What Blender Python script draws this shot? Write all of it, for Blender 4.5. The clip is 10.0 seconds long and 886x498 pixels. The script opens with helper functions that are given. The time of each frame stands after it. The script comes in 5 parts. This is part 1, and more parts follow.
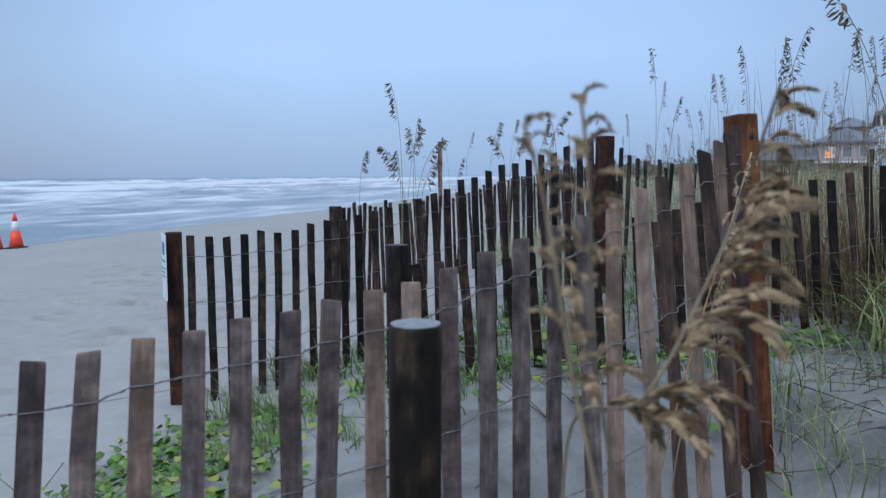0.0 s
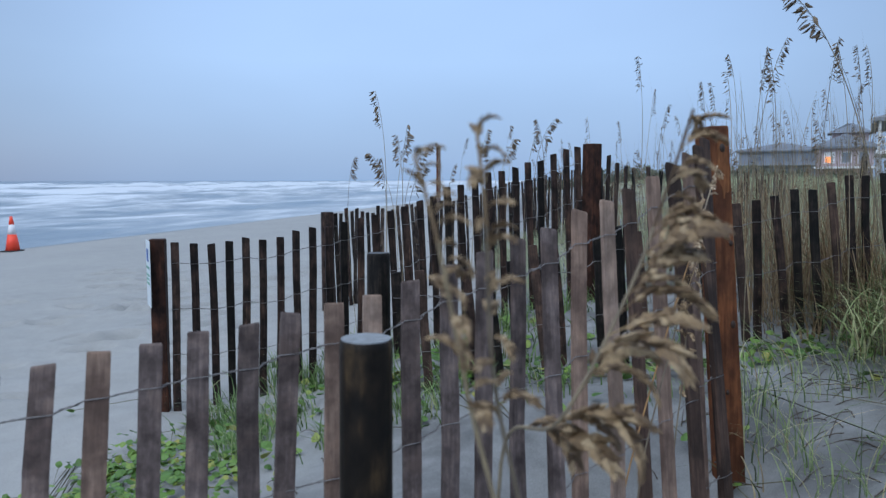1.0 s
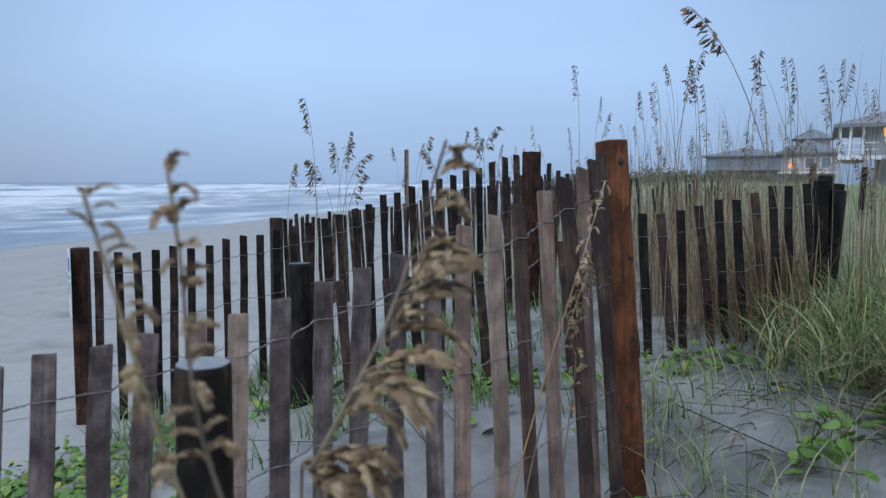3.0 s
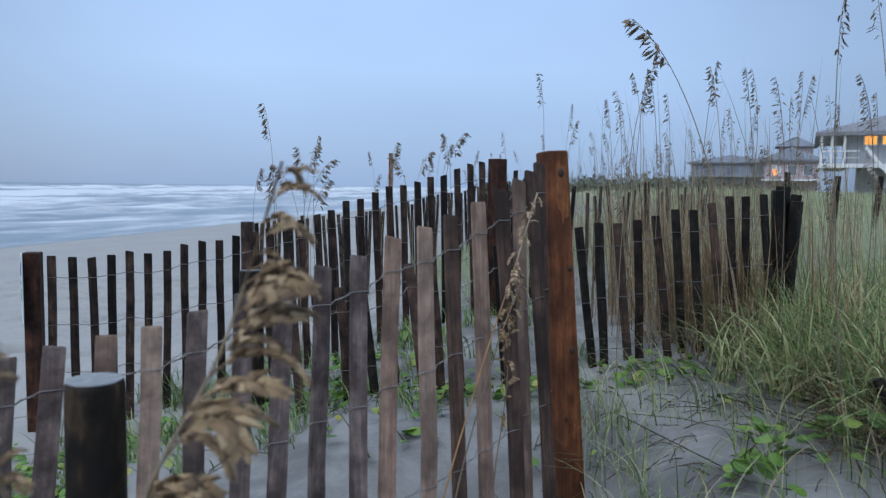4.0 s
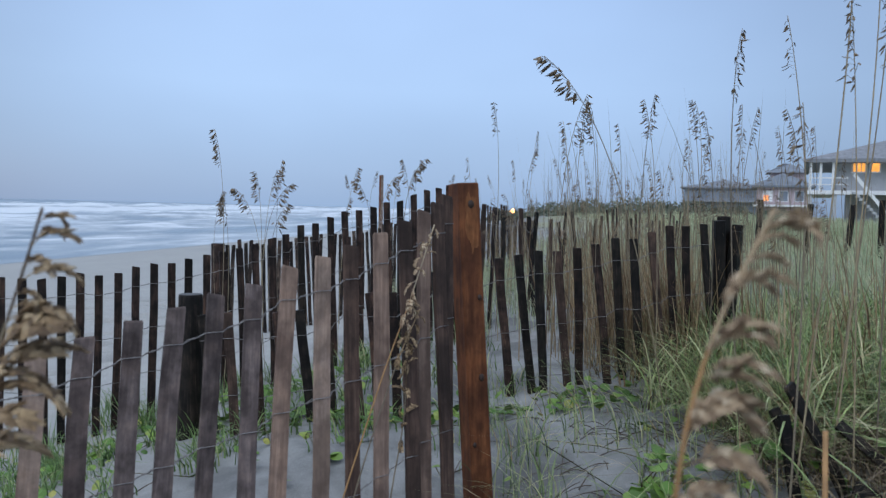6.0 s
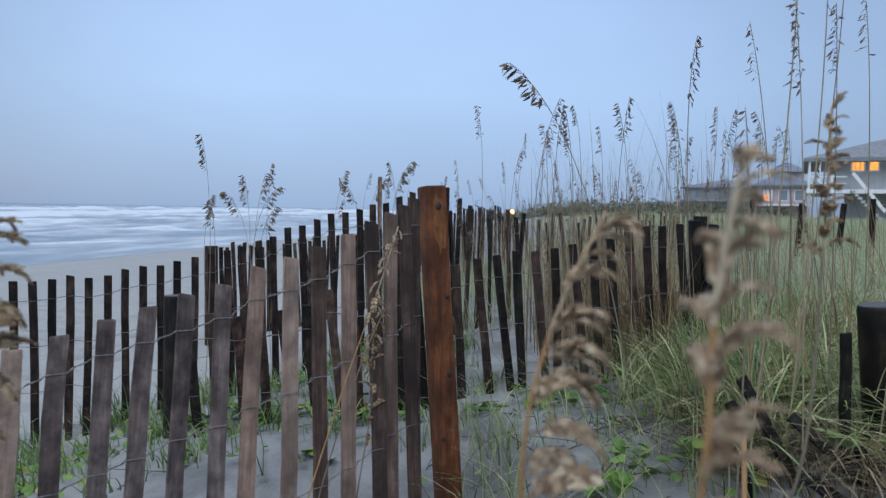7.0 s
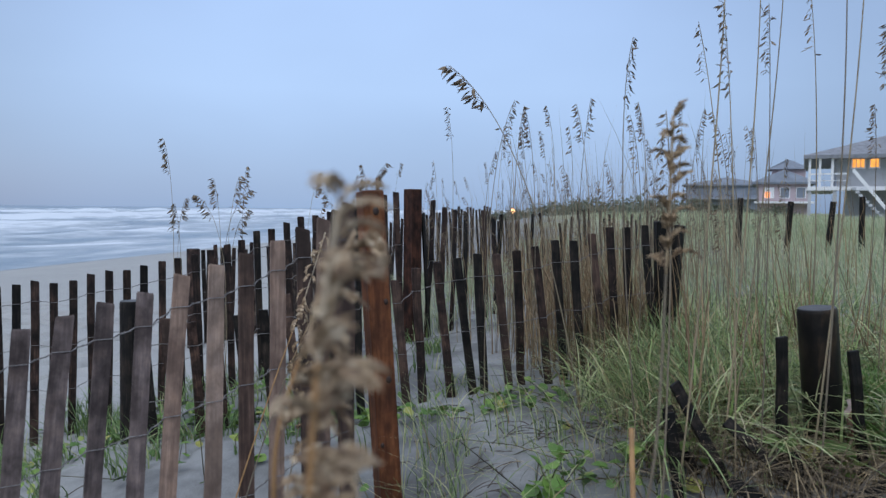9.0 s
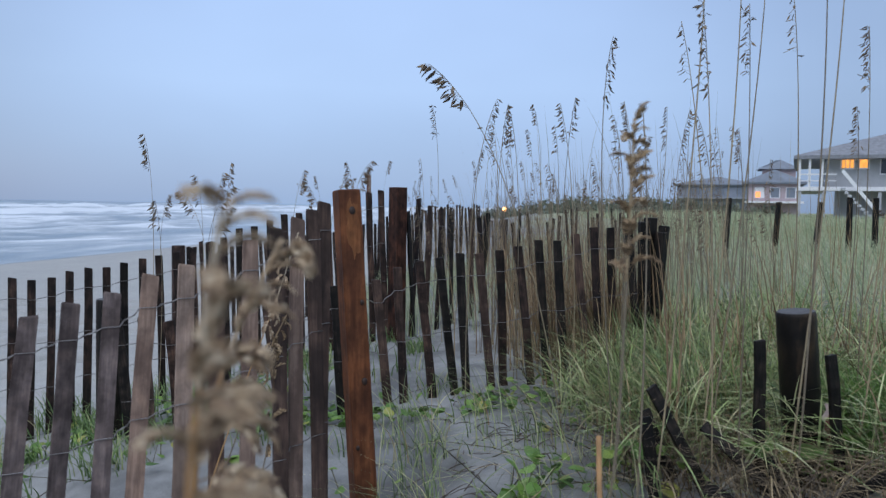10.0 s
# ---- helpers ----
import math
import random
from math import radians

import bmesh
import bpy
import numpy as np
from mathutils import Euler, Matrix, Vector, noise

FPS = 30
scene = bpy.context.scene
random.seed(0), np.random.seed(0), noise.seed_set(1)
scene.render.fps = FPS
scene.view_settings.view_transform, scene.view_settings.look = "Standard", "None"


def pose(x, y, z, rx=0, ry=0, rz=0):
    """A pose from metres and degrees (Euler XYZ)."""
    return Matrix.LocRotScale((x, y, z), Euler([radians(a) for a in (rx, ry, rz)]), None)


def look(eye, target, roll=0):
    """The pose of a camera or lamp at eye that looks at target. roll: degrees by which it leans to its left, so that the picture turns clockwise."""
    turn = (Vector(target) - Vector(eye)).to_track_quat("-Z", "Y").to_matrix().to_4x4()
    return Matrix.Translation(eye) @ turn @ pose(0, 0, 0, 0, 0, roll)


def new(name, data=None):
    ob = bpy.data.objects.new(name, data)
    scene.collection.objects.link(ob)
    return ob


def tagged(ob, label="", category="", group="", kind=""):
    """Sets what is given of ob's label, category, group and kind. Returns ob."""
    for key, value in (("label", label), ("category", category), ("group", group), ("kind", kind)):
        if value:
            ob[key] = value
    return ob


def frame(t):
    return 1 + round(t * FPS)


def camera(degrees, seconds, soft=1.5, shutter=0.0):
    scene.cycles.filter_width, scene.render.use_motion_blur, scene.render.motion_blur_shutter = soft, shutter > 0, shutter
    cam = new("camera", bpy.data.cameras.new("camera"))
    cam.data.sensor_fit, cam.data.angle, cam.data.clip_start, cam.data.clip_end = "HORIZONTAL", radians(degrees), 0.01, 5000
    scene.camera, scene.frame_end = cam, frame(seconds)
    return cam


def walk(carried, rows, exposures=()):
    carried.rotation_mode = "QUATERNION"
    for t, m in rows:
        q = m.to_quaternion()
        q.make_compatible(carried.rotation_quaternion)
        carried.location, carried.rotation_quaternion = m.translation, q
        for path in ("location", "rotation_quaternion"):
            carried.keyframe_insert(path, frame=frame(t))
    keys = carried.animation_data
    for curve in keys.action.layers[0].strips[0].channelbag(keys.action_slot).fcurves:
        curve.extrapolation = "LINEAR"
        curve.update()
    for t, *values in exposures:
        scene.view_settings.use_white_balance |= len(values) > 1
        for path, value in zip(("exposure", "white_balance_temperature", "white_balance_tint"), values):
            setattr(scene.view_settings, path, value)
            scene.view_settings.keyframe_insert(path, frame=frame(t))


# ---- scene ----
cam = camera(64.0, 10.0, soft=1.35)
cam.data.dof.use_dof, cam.data.dof.focus_distance, cam.data.dof.aperture_fstop = True, 3.6, 5.8
PATH = [
    (0, (0.041, 0.286, 1.277), (0.063, 2.275, 1.073), -0.3),
    (0.5, (0.082, 0.279, 1.283), (0.103, 2.27, 1.085), -0.3),
    (1, (0.12, 0.28, 1.296), (0.142, 2.271, 1.103), -0.1),
    (1.5, (0.157, 0.289, 1.302), (0.193, 2.28, 1.116), -0.2),
    (2, (0.219, 0.302, 1.311), (0.268, 2.292, 1.128), -0.3),
    (2.5, (0.27, 0.3, 1.318), (0.343, 2.29, 1.133), -0.1),
    (4, (0.462, 0.311, 1.341), (0.597, 2.299, 1.167), 0.7),
    (4.5, (0.526, 0.318, 1.357), (0.667, 2.307, 1.198), 1.1),
    (5, (0.582, 0.324, 1.362), (0.73, 2.313, 1.215), 1.2),
    (5.5, (0.641, 0.295, 1.367), (0.789, 2.286, 1.248), 1.4),
    (7.5, (0.832, 0.155, 1.381), (0.969, 2.147, 1.271), 0.7),
    (8, (0.885, 0.164, 1.395), (1.013, 2.157, 1.278), 0.5),
    (8.5, (0.931, 0.161, 1.394), (1.061, 2.154, 1.281), 0.6),
    (9, (0.975, 0.172, 1.391), (1.112, 2.165, 1.28), 0.6),
    (9.5, (0.995, 0.187, 1.399), (1.144, 2.178, 1.283), 0.9),
    (10, (1.019, 0.196, 1.399), (1.179, 2.186, 1.281), 1.0),
]
BALANCE = [(0, 0.0, 6200, 9), (2.5, 0.0, 6260, 9.5), (5, 0.0, 6400, 10), (7.5, 0.0, 6460, 10.5), (10, 0.0, 6490, 12.5)]
walk(cam, [(t, look(eye, target, roll)) for t, eye, target, roll in PATH], BALANCE)

# ---------------------------------------------------------------- world and light
world = bpy.data.worlds.new("dusk_overcast")
scene.world = world
world.use_nodes = True
wn, wl = world.node_tree.nodes, world.node_tree.links
wn.clear()
w_out, w_bg = wn.new("ShaderNodeOutputWorld"), wn.new("ShaderNodeBackground")
w_co, w_sep, w_ramp = wn.new("ShaderNodeTexCoord"), wn.new("ShaderNodeSeparateXYZ"), wn.new("ShaderNodeValToRGB")
w_map, w_noise, w_mix = wn.new("ShaderNodeMapping"), wn.new("ShaderNodeTexNoise"), wn.new("ShaderNodeMix")
w_sky, w_add = wn.new("ShaderNodeTexSky"), wn.new("ShaderNodeMix")
w_sky.sky_type, w_sky.sun_disc = "NISHITA", False
w_sky.sun_elevation, w_sky.sun_rotation = radians(4), radians(-70)
w_scale = wn.new("ShaderNodeVectorMath")
w_scale.operation = "SCALE"
w_scale.inputs["Scale"].default_value = 0.10
els = w_ramp.color_ramp.elements
els[0].position, els[0].color = 0.0, (0.255, 0.375, 0.57, 1)
els[1].position, els[1].color = 1.0, (0.98, 1.12, 1.32, 1)
for p, c in ((0.05, (0.295, 0.425, 0.64, 1)), (0.16, (0.365, 0.525, 0.79, 1)), (0.30, (0.365, 0.525, 0.82, 1)), (0.44, (0.345, 0.49, 0.77, 1)), (0.60, (0.60, 0.74, 0.98, 1)), (0.8, (0.86, 1.0, 1.22, 1))):
    e = els.new(p)
    e.color = c
w_map.inputs["Scale"].default_value = (1.6, 1.6, 3.5)
w_noise.inputs["Scale"].default_value, w_noise.inputs["Detail"].default_value = 1.3, 3.0
w_mix.data_type, w_mix.blend_type = "RGBA", "MULTIPLY"
w_mix.inputs["Factor"].default_value = 0.22
w_add.data_type, w_add.blend_type = "RGBA", "ADD"
w_add.inputs["Factor"].default_value = 0.10
wl.new(w_co.outputs["Generated"], w_sep.inputs[0])
wl.new(w_sep.outputs["Z"], w_ramp.inputs["Fac"])
wl.new(w_co.outputs["Generated"], w_map.inputs["Vector"])
wl.new(w_map.outputs["Vector"], w_noise.inputs["Vector"])
wl.new(w_ramp.outputs["Color"], w_mix.inputs["A"])
wl.new(w_noise.outputs["Fac"], w_mix.inputs["B"])
w_wide, w_side = wn.new("ShaderNodeMapRange"), wn.new("ShaderNodeMix")
w_side.data_type, w_side.blend_type = "RGBA", "MULTIPLY"
w_side.inputs["Factor"].default_value = 1.0
w_wide.interpolation_type = "SMOOTHSTEP"
w_wide.inputs["From Min"].default_value, w_wide.inputs["From Max"].default_value = 0.80, 1.0
w_wide.inputs["To Min"].default_value, w_wide.inputs["To Max"].default_value = 0.76, 1.04
wl.new(w_sep.outputs["Y"], w_wide.inputs["Value"])
wl.new(w_mix.outputs["Result"], w_side.inputs["A"])
wl.new(w_wide.outputs[0], w_side.inputs["B"])
wl.new(w_side.outputs["Result"], w_add.inputs["A"])
wl.new(w_sky.outputs["Color"], w_scale.inputs[0])
wl.new(w_scale.outputs["Vector"], w_add.inputs["B"])
wl.new(w_add.outputs["Result"], w_bg.inputs["Color"])
w_bg.inputs["Strength"].default_value = 1.30
wl.new(w_bg.outputs[0], w_out.inputs[0])

sun_data = bpy.data.lights.new("dim_sun", "SUN")
sun_data.energy, sun_data.angle, sun_data.color = 1.5, radians(60), (0.92, 0.96, 1.0)
sun = new("dim_sun", sun_data)
sun.matrix_world = look((-4, -6, 9), (0, 2, 0))


# ---------------------------------------------------------------- materials
def material(name):
    m = bpy.data.materials.new(name)
    m.use_nodes = True
    n, l = m.node_tree.nodes, m.node_tree.links
    return m, n, l, n["Principled BSDF"]


def ramp_node(n, stops):
    r = n.new("ShaderNodeValToRGB")
    e = r.color_ramp.elements
    e[0].position, e[0].color = stops[0][0], (*stops[0][1], 1)
    e[1].position, e[1].color = stops[-1][0], (*stops[-1][1], 1)
    for p, c in stops[1:-1]:
        e.new(p).color = (*c, 1)
    return r


def noise_node(n, l, co, scale, detail=4.0, stretch=(1, 1, 1), rough=0.6):
    mp, t = n.new("ShaderNodeMapping"), n.new("ShaderNodeTexNoise")
    mp.inputs["Scale"].default_value = stretch
    t.inputs["Scale"].default_value, t.inputs["Detail"].default_value, t.inputs["Roughness"].default_value = scale, detail, rough
    l.new(co, mp.inputs["Vector"])
    l.new(mp.outputs["Vector"], t.inputs["Vector"])
    return t


def mix_node(n, l, fac, a, b, kind="MIX"):
    m = n.new("ShaderNodeMix")
    m.data_type, m.blend_type = "RGBA", kind
    for key, v in (("Factor", fac), ("A", a), ("B", b)):
        if isinstance(v, (int, float)):
            m.inputs[key].default_value = v
        elif isinstance(v, tuple):
            m.inputs[key].default_value = (*v, 1)
        else:
            l.new(v, m.inputs[key])
    return m.outputs["Result"]


def bump_to(n, l, b, height, strength, distance):
    bp = n.new("ShaderNodeBump")
    bp.inputs["Strength"].default_value, bp.inputs["Distance"].default_value = strength, distance
    l.new(height, bp.inputs["Height"])
    l.new(bp.outputs["Normal"], b.inputs["Normal"])


def wood(name, low, mid, high, stain, rough=0.75, grain=9.0, vary=0.5, stain_amount=0.75, along=(14, 14, 0.8), blotch=1.0):
    """Weathered wood with grain along z, blotches of stain and a tone of its own for each piece."""
    m, n, l, b = material(name)
    tc, info = n.new("ShaderNodeTexCoord"), n.new("ShaderNodeObjectInfo")
    off = n.new("ShaderNodeVectorMath")
    off.operation = "ADD"
    comb = n.new("ShaderNodeCombineXYZ")
    mul = n.new("ShaderNodeMath")
    mul.operation, mul.inputs[1].default_value = "MULTIPLY", 37.0
    l.new(info.outputs["Random"], mul.inputs[0])
    for i in range(3):
        l.new(mul.outputs[0], comb.inputs[i])
    l.new(tc.outputs["Object"], off.inputs[0])
    l.new(comb.outputs[0], off.inputs[1])
    co = off.outputs[0]
    g = noise_node(n, l, co, grain, 6, along)
    r = ramp_node(n, [(0.28, low), (0.5, mid), (0.72, high)])
    l.new(g.outputs["Fac"], r.inputs["Fac"])
    s = noise_node(n, l, co, 4.0, 5, (2.0, 2.0, 1.6))
    sr = ramp_node(n, [(0.44, (0, 0, 0)), (0.60, (stain_amount,) * 3)])
    l.new(s.outputs["Fac"], sr.inputs["Fac"])
    col = mix_node(n, l, sr.outputs["Color"], r.outputs["Color"], stain)
    s2 = noise_node(n, l, co, 22.0, 4, (1.0, 1.0, 0.6))
    wr2 = ramp_node(n, [(0.37, (0.42, 0.40, 0.39)), (0.5, (1.0, 1.0, 1.0)), (0.63, (1.7, 1.62, 1.5))])
    l.new(s2.outputs["Fac"], wr2.inputs["Fac"])
    col = mix_node(n, l, blotch, col, wr2.outputs["Color"], "MULTIPLY")
    tone = ramp_node(n, [(0.0, (1 - vary,) * 3), (0.6, (1.0,) * 3), (1.0, (1 + vary, 1 + vary * 0.9, 1 + vary * 0.75))])
    l.new(info.outputs["Random"], tone.inputs["Fac"])
    col = mix_node(n, l, 1.0, col, tone.outputs["Color"], "MULTIPLY")
    l.new(col, b.inputs["Base Color"])
    b.inputs["Roughness"].default_value, b.inputs["Specular IOR Level"].default_value = rough, 0.22
    bump_to(n, l, b, g.outputs["Fac"], 0.6, 0.003)
    return m


def plain(name, colour, rough=0.6, metal=0.0, spread=0.25, scale=20.0, bump=0.0):
    """A paint, metal or plastic with slight mottling."""
    m, n, l, b = material(name)
    tc = n.new("ShaderNodeTexCoord")
    t = noise_node(n, l, tc.outputs["Object"], scale, 5)
    r = ramp_node(n, [(0.3, tuple(c * (1 - spread) for c in colour)), (0.7, tuple(min(1, c * (1 + spread)) for c in colour))])
    l.new(t.outputs["Fac"], r.inputs["Fac"])
    l.new(r.outputs["Color"], b.inputs["Base Color"])
    b.inputs["Roughness"].default_value, b.inputs["Metallic"].default_value = rough, metal
    if bump:
        bump_to(n, l, b, t.outputs["Fac"], 0.5, bump)
    return m


def leafy(name, stops, rough=0.55, through_light=0.25):
    """Blades and leaves: a tone of its own for every blade, some light through it."""
    m, n, l, b = material(name)
    geo, tc = n.new("ShaderNodeNewGeometry"), n.new("ShaderNodeTexCoord")
    info = n.new("ShaderNodeObjectInfo")
    add = n.new("ShaderNodeMath")
    add.operation = "ADD"
    frac = n.new("ShaderNodeMath")
    frac.operation = "FRACT"
    l.new(geo.outputs["Random Per Island"], add.inputs[0])
    l.new(info.outputs["Random"], add.inputs[1])
    l.new(add.outputs[0], frac.inputs[0])
    r = ramp_node(n, stops)
    l.new(frac.outputs[0], r.inputs["Fac"])
    t = noise_node(n, l, tc.outputs["Object"], 25.0, 3)
    tr = ramp_node(n, [(0.3, (0.7, 0.7, 0.7)), (0.7, (1.2, 1.2, 1.1))])
    l.new(t.outputs["Fac"], tr.inputs["Fac"])
    col = mix_node(n, l, 1.0, r.outputs["Color"], tr.outputs["Color"], "MULTIPLY")
    l.new(col, b.inputs["Base Color"])
    b.inputs["Roughness"].default_value = rough
    tl, ms = n.new("ShaderNodeBsdfTranslucent"), n.new("ShaderNodeMixShader")
    l.new(col, tl.inputs["Color"])
    ms.inputs["Fac"].default_value = through_light
    l.new(b.outputs[0], ms.inputs[1])
    l.new(tl.outputs[0], ms.inputs[2])
    l.new(ms.outputs[0], n["Material Output"].inputs["Surface"])
    return m


def glow(name, colour, strength):
    m, n, l, b = material(name)
    tc = n.new("ShaderNodeTexCoord")
    t = noise_node(n, l, tc.outputs["Object"], 3.0, 2)
    r = ramp_node(n, [(0.3, tuple(c * 0.6 for c in colour)), (0.7, colour)])
    l.new(t.outputs["Fac"], r.inputs["Fac"])
    l.new(r.outputs["Color"], b.inputs["Emission Color"])
    b.inputs["Emission Strength"].default_value = strength
    b.inputs["Base Color"].default_value = (*[c * 0.5 for c in colour], 1)
    return m


def sand_material():
    m, n, l, b = material("damp_sand")
    tc = n.new("ShaderNodeTexCoord")
    fine = noise_node(n, l, tc.outputs["Object"], 260.0, 3)
    mid = noise_node(n, l, tc.outputs["Object"], 9.0, 6)
    big = noise_node(n, l, tc.outputs["Object"], 0.7, 4)
    r = ramp_node(n, [(0.3, (0.312, 0.314, 0.308)), (0.55, (0.338, 0.340, 0.334)), (0.75, (0.361, 0.363, 0.357))])
    l.new(mid.outputs["Fac"], r.inputs["Fac"])
    fr = ramp_node(n, [(0.3, (0.78, 0.78, 0.78)), (0.7, (1.12, 1.12, 1.12))])
    l.new(fine.outputs["Fac"], fr.inputs["Fac"])
    br = ramp_node(n, [(0.35, (0.95, 0.955, 0.96)), (0.65, (1.04, 1.035, 1.03))])
    l.new(big.outputs["Fac"], br.inputs["Fac"])
    col = mix_node(n, l, 1.0, r.outputs["Color"], fr.outputs["Color"], "MULTIPLY")
    col = mix_node(n, l, 1.0, col, br.outputs["Color"], "MULTIPLY")
    dz, dsep = n.new("ShaderNodeMapRange"), n.new("ShaderNodeSeparateXYZ")
    l.new(tc.outputs["Object"], dsep.inputs[0])
    l.new(dsep.outputs["Z"], dz.inputs["Value"])
    dz.inputs["From Min"].default_value, dz.inputs["From Max"].default_value = 0.22, 0.50
    blot = noise_node(n, l, tc.outputs["Object"], 3.2, 6)
    bl = ramp_node(n, [(0.38, (0.40, 0.405, 0.42)), (0.60, (0.84, 0.85, 0.87))])
    l.new(blot.outputs["Fac"], bl.inputs["Fac"])
    damp = mix_node(n, l, 1.0, col, bl.outputs["Color"], "MULTIPLY")
    col = mix_node(n, l, dz.outputs[0], col, damp)
    lz = n.new("ShaderNodeMapRange")
    l.new(dsep.outputs["Z"], lz.inputs["Value"])
    lz.inputs["From Min"].default_value, lz.inputs["From Max"].default_value = 0.74, 0.88
    col = mix_node(n, l, lz.outputs[0], col, (0.23, 0.235, 0.15))
    fz = n.new("ShaderNodeMapRange")
    l.new(dsep.outputs["Z"], fz.inputs["Value"])
    fz.inputs["From Min"].default_value, fz.inputs["From Max"].default_value = 0.82, 0.94
    col = mix_node(n, l, fz.outputs[0], col, (0.24, 0.25, 0.15))
    # wet band by the water, where the beach lies low
    sep, mr = n.new("ShaderNodeSeparateXYZ"), n.new("ShaderNodeMapRange")
    l.new(tc.outputs["Object"], sep.inputs[0])
    l.new(sep.outputs["Z"], mr.inputs["Value"])
    mr.inputs["From Min"].default_value, mr.inputs["From Max"].default_value = -0.345, -0.25
    col = mix_node(n, l, mr.outputs[0], (0.10, 0.096, 0.092), col)
    l.new(col, b.inputs["Base Color"])
    rm = n.new("ShaderNodeMapRange")
    l.new(mr.outputs[0], rm.inputs["Value"])
    rm.inputs["To Min"].default_value, rm.inputs["To Max"].default_value = 0.3, 0.9
    l.new(rm.outputs[0], b.inputs["Roughness"])
    hs = n.new("ShaderNodeMath")
    hs.operation = "MULTIPLY_ADD"
    hs.inputs[1].default_value = 0.15
    l.new(fine.outputs["Fac"], hs.inputs[0])
    l.new(mid.outputs["Fac"], hs.inputs[2])
    bump_to(n, l, b, hs.outputs[0], 0.22, 0.010)
    return m


def sea_material():
    m, n, l, b = material("surf_water")
    tc = n.new("ShaderNodeTexCoord")
    sep = n.new("ShaderNodeSeparateXYZ")
    l.new(tc.outputs["Object"], sep.inputs[0])
    streak = noise_node(n, l, tc.outputs["Object"], 1.0, 7, (0.16, 0.05, 0.3), 0.68)
    lace = noise_node(n, l, tc.outputs["Object"], 1.0, 6, (0.9, 0.35, 1.0), 0.65)
    crest = n.new("ShaderNodeMapRange")
    l.new(sep.outputs["Z"], crest.inputs["Value"])
    crest.inputs["From Min"].default_value, crest.inputs["From Max"].default_value = 0.05, 0.75
    crest.inputs["To Min"].default_value, crest.inputs["To Max"].default_value = 0.0, 0.30
    fade = n.new("ShaderNodeMapRange")
    l.new(sep.outputs["X"], fade.inputs["Value"])
    fade.inputs["From Min"].default_value, fade.inputs["From Max"].default_value = 90.0, 330.0
    fade.inputs["To Min"].default_value, fade.inputs["To Max"].default_value = 0.02, -0.25
    add1, add2, add3 = (n.new("ShaderNodeMath") for _ in range(3))
    for a in (add1, add2):
        a.operation = "ADD"
    add3.operation = "MULTIPLY_ADD"
    add3.inputs[1].default_value = 0.35
    l.new(streak.outputs["Fac"], add1.inputs[0])
    l.new(crest.outputs[0], add1.inputs[1])
    l.new(add1.outputs[0], add2.inputs[0])
    l.new(fade.outputs[0], add2.inputs[1])
    l.new(lace.outputs["Fac"], add3.inputs[0])
    l.new(add2.outputs[0], add3.inputs[2])
    fr = ramp_node(n, [(0.60, (0, 0, 0)), (0.82, (1, 1, 1))])
    l.new(add3.outputs[0], fr.inputs["Fac"])
    col = mix_node(n, l, fr.outputs["Color"], (0.15, 0.205, 0.26), (0.61, 0.66, 0.72))
    l.new(col, b.inputs["Base Color"])
    rr = n.new("ShaderNodeMapRange")
    l.new(fr.outputs["Color"], rr.inputs["Value"])
    rr.inputs["To Min"].default_value, rr.inputs["To Max"].default_value = 0.28, 0.9
    l.new(rr.outputs[0], b.inputs["Roughness"])
    b.inputs["IOR"].default_value = 1.33
    bump_to(n, l, b, lace.outputs["Fac"], 0.5, 0.25)
    return m


M_SAND, M_SEA = sand_material(), sea_material()
M_NEAR = wood("weathered_grey_lath", (0.085, 0.066, 0.064), (0.132, 0.103, 0.098), (0.20, 0.158, 0.148), (0.048, 0.035, 0.033), vary=0.42, blotch=0.6)
M_PALE = wood("pale_new_lath", (0.1934, 0.1389, 0.1117), (0.2678, 0.1979, 0.161), (0.3422, 0.2569, 0.2103), (0.119, 0.08333, 0.06572), vary=0.1, blotch=0.4)
M_TAN = wood("tan_lath", (0.14, 0.094, 0.074), (0.215, 0.148, 0.116), (0.30, 0.21, 0.165), (0.085, 0.056, 0.046), vary=0.12, blotch=0.35)
M_BROWN = wood("red_brown_lath", (0.0375, 0.024, 0.0195), (0.07875, 0.0495, 0.039), (0.1275, 0.0825, 0.066), (0.0225, 0.01575, 0.0135), vary=0.2, blotch=0.4)
M_DARK = wood("dark_wet_lath", (0.0125, 0.0085, 0.0072), (0.036, 0.022, 0.018), (0.076, 0.045, 0.034), (0.009, 0.0062, 0.006), 0.6, vary=0.5)
M_BLACK = wood("blackened_lath", (0.0055, 0.0047, 0.004), (0.0125, 0.0098, 0.0083), (0.033, 0.025, 0.0205), (0.0035, 0.0032, 0.0032), 0.6, vary=0.5)
M_FAR = wood("silvered_far_lath", (0.035, 0.0266, 0.0224), (0.07, 0.0525, 0.0434), (0.133, 0.105, 0.0875), (0.021, 0.0154, 0.014), vary=0.6)
M_RED = wood("treated_red_post", (0.072, 0.024, 0.011), (0.145, 0.052, 0.021), (0.22, 0.083, 0.034), (0.045, 0.016, 0.009), 0.7, 5.0, 0.05, 0.6, blotch=0.45)
M_AMBER = wood("amber_bare_wood", (0.105, 0.038, 0.015), (0.21, 0.083, 0.032), (0.31, 0.135, 0.055), (0.08, 0.03, 0.013), 0.7, 5.0, 0.05, 0.5, blotch=0.5)
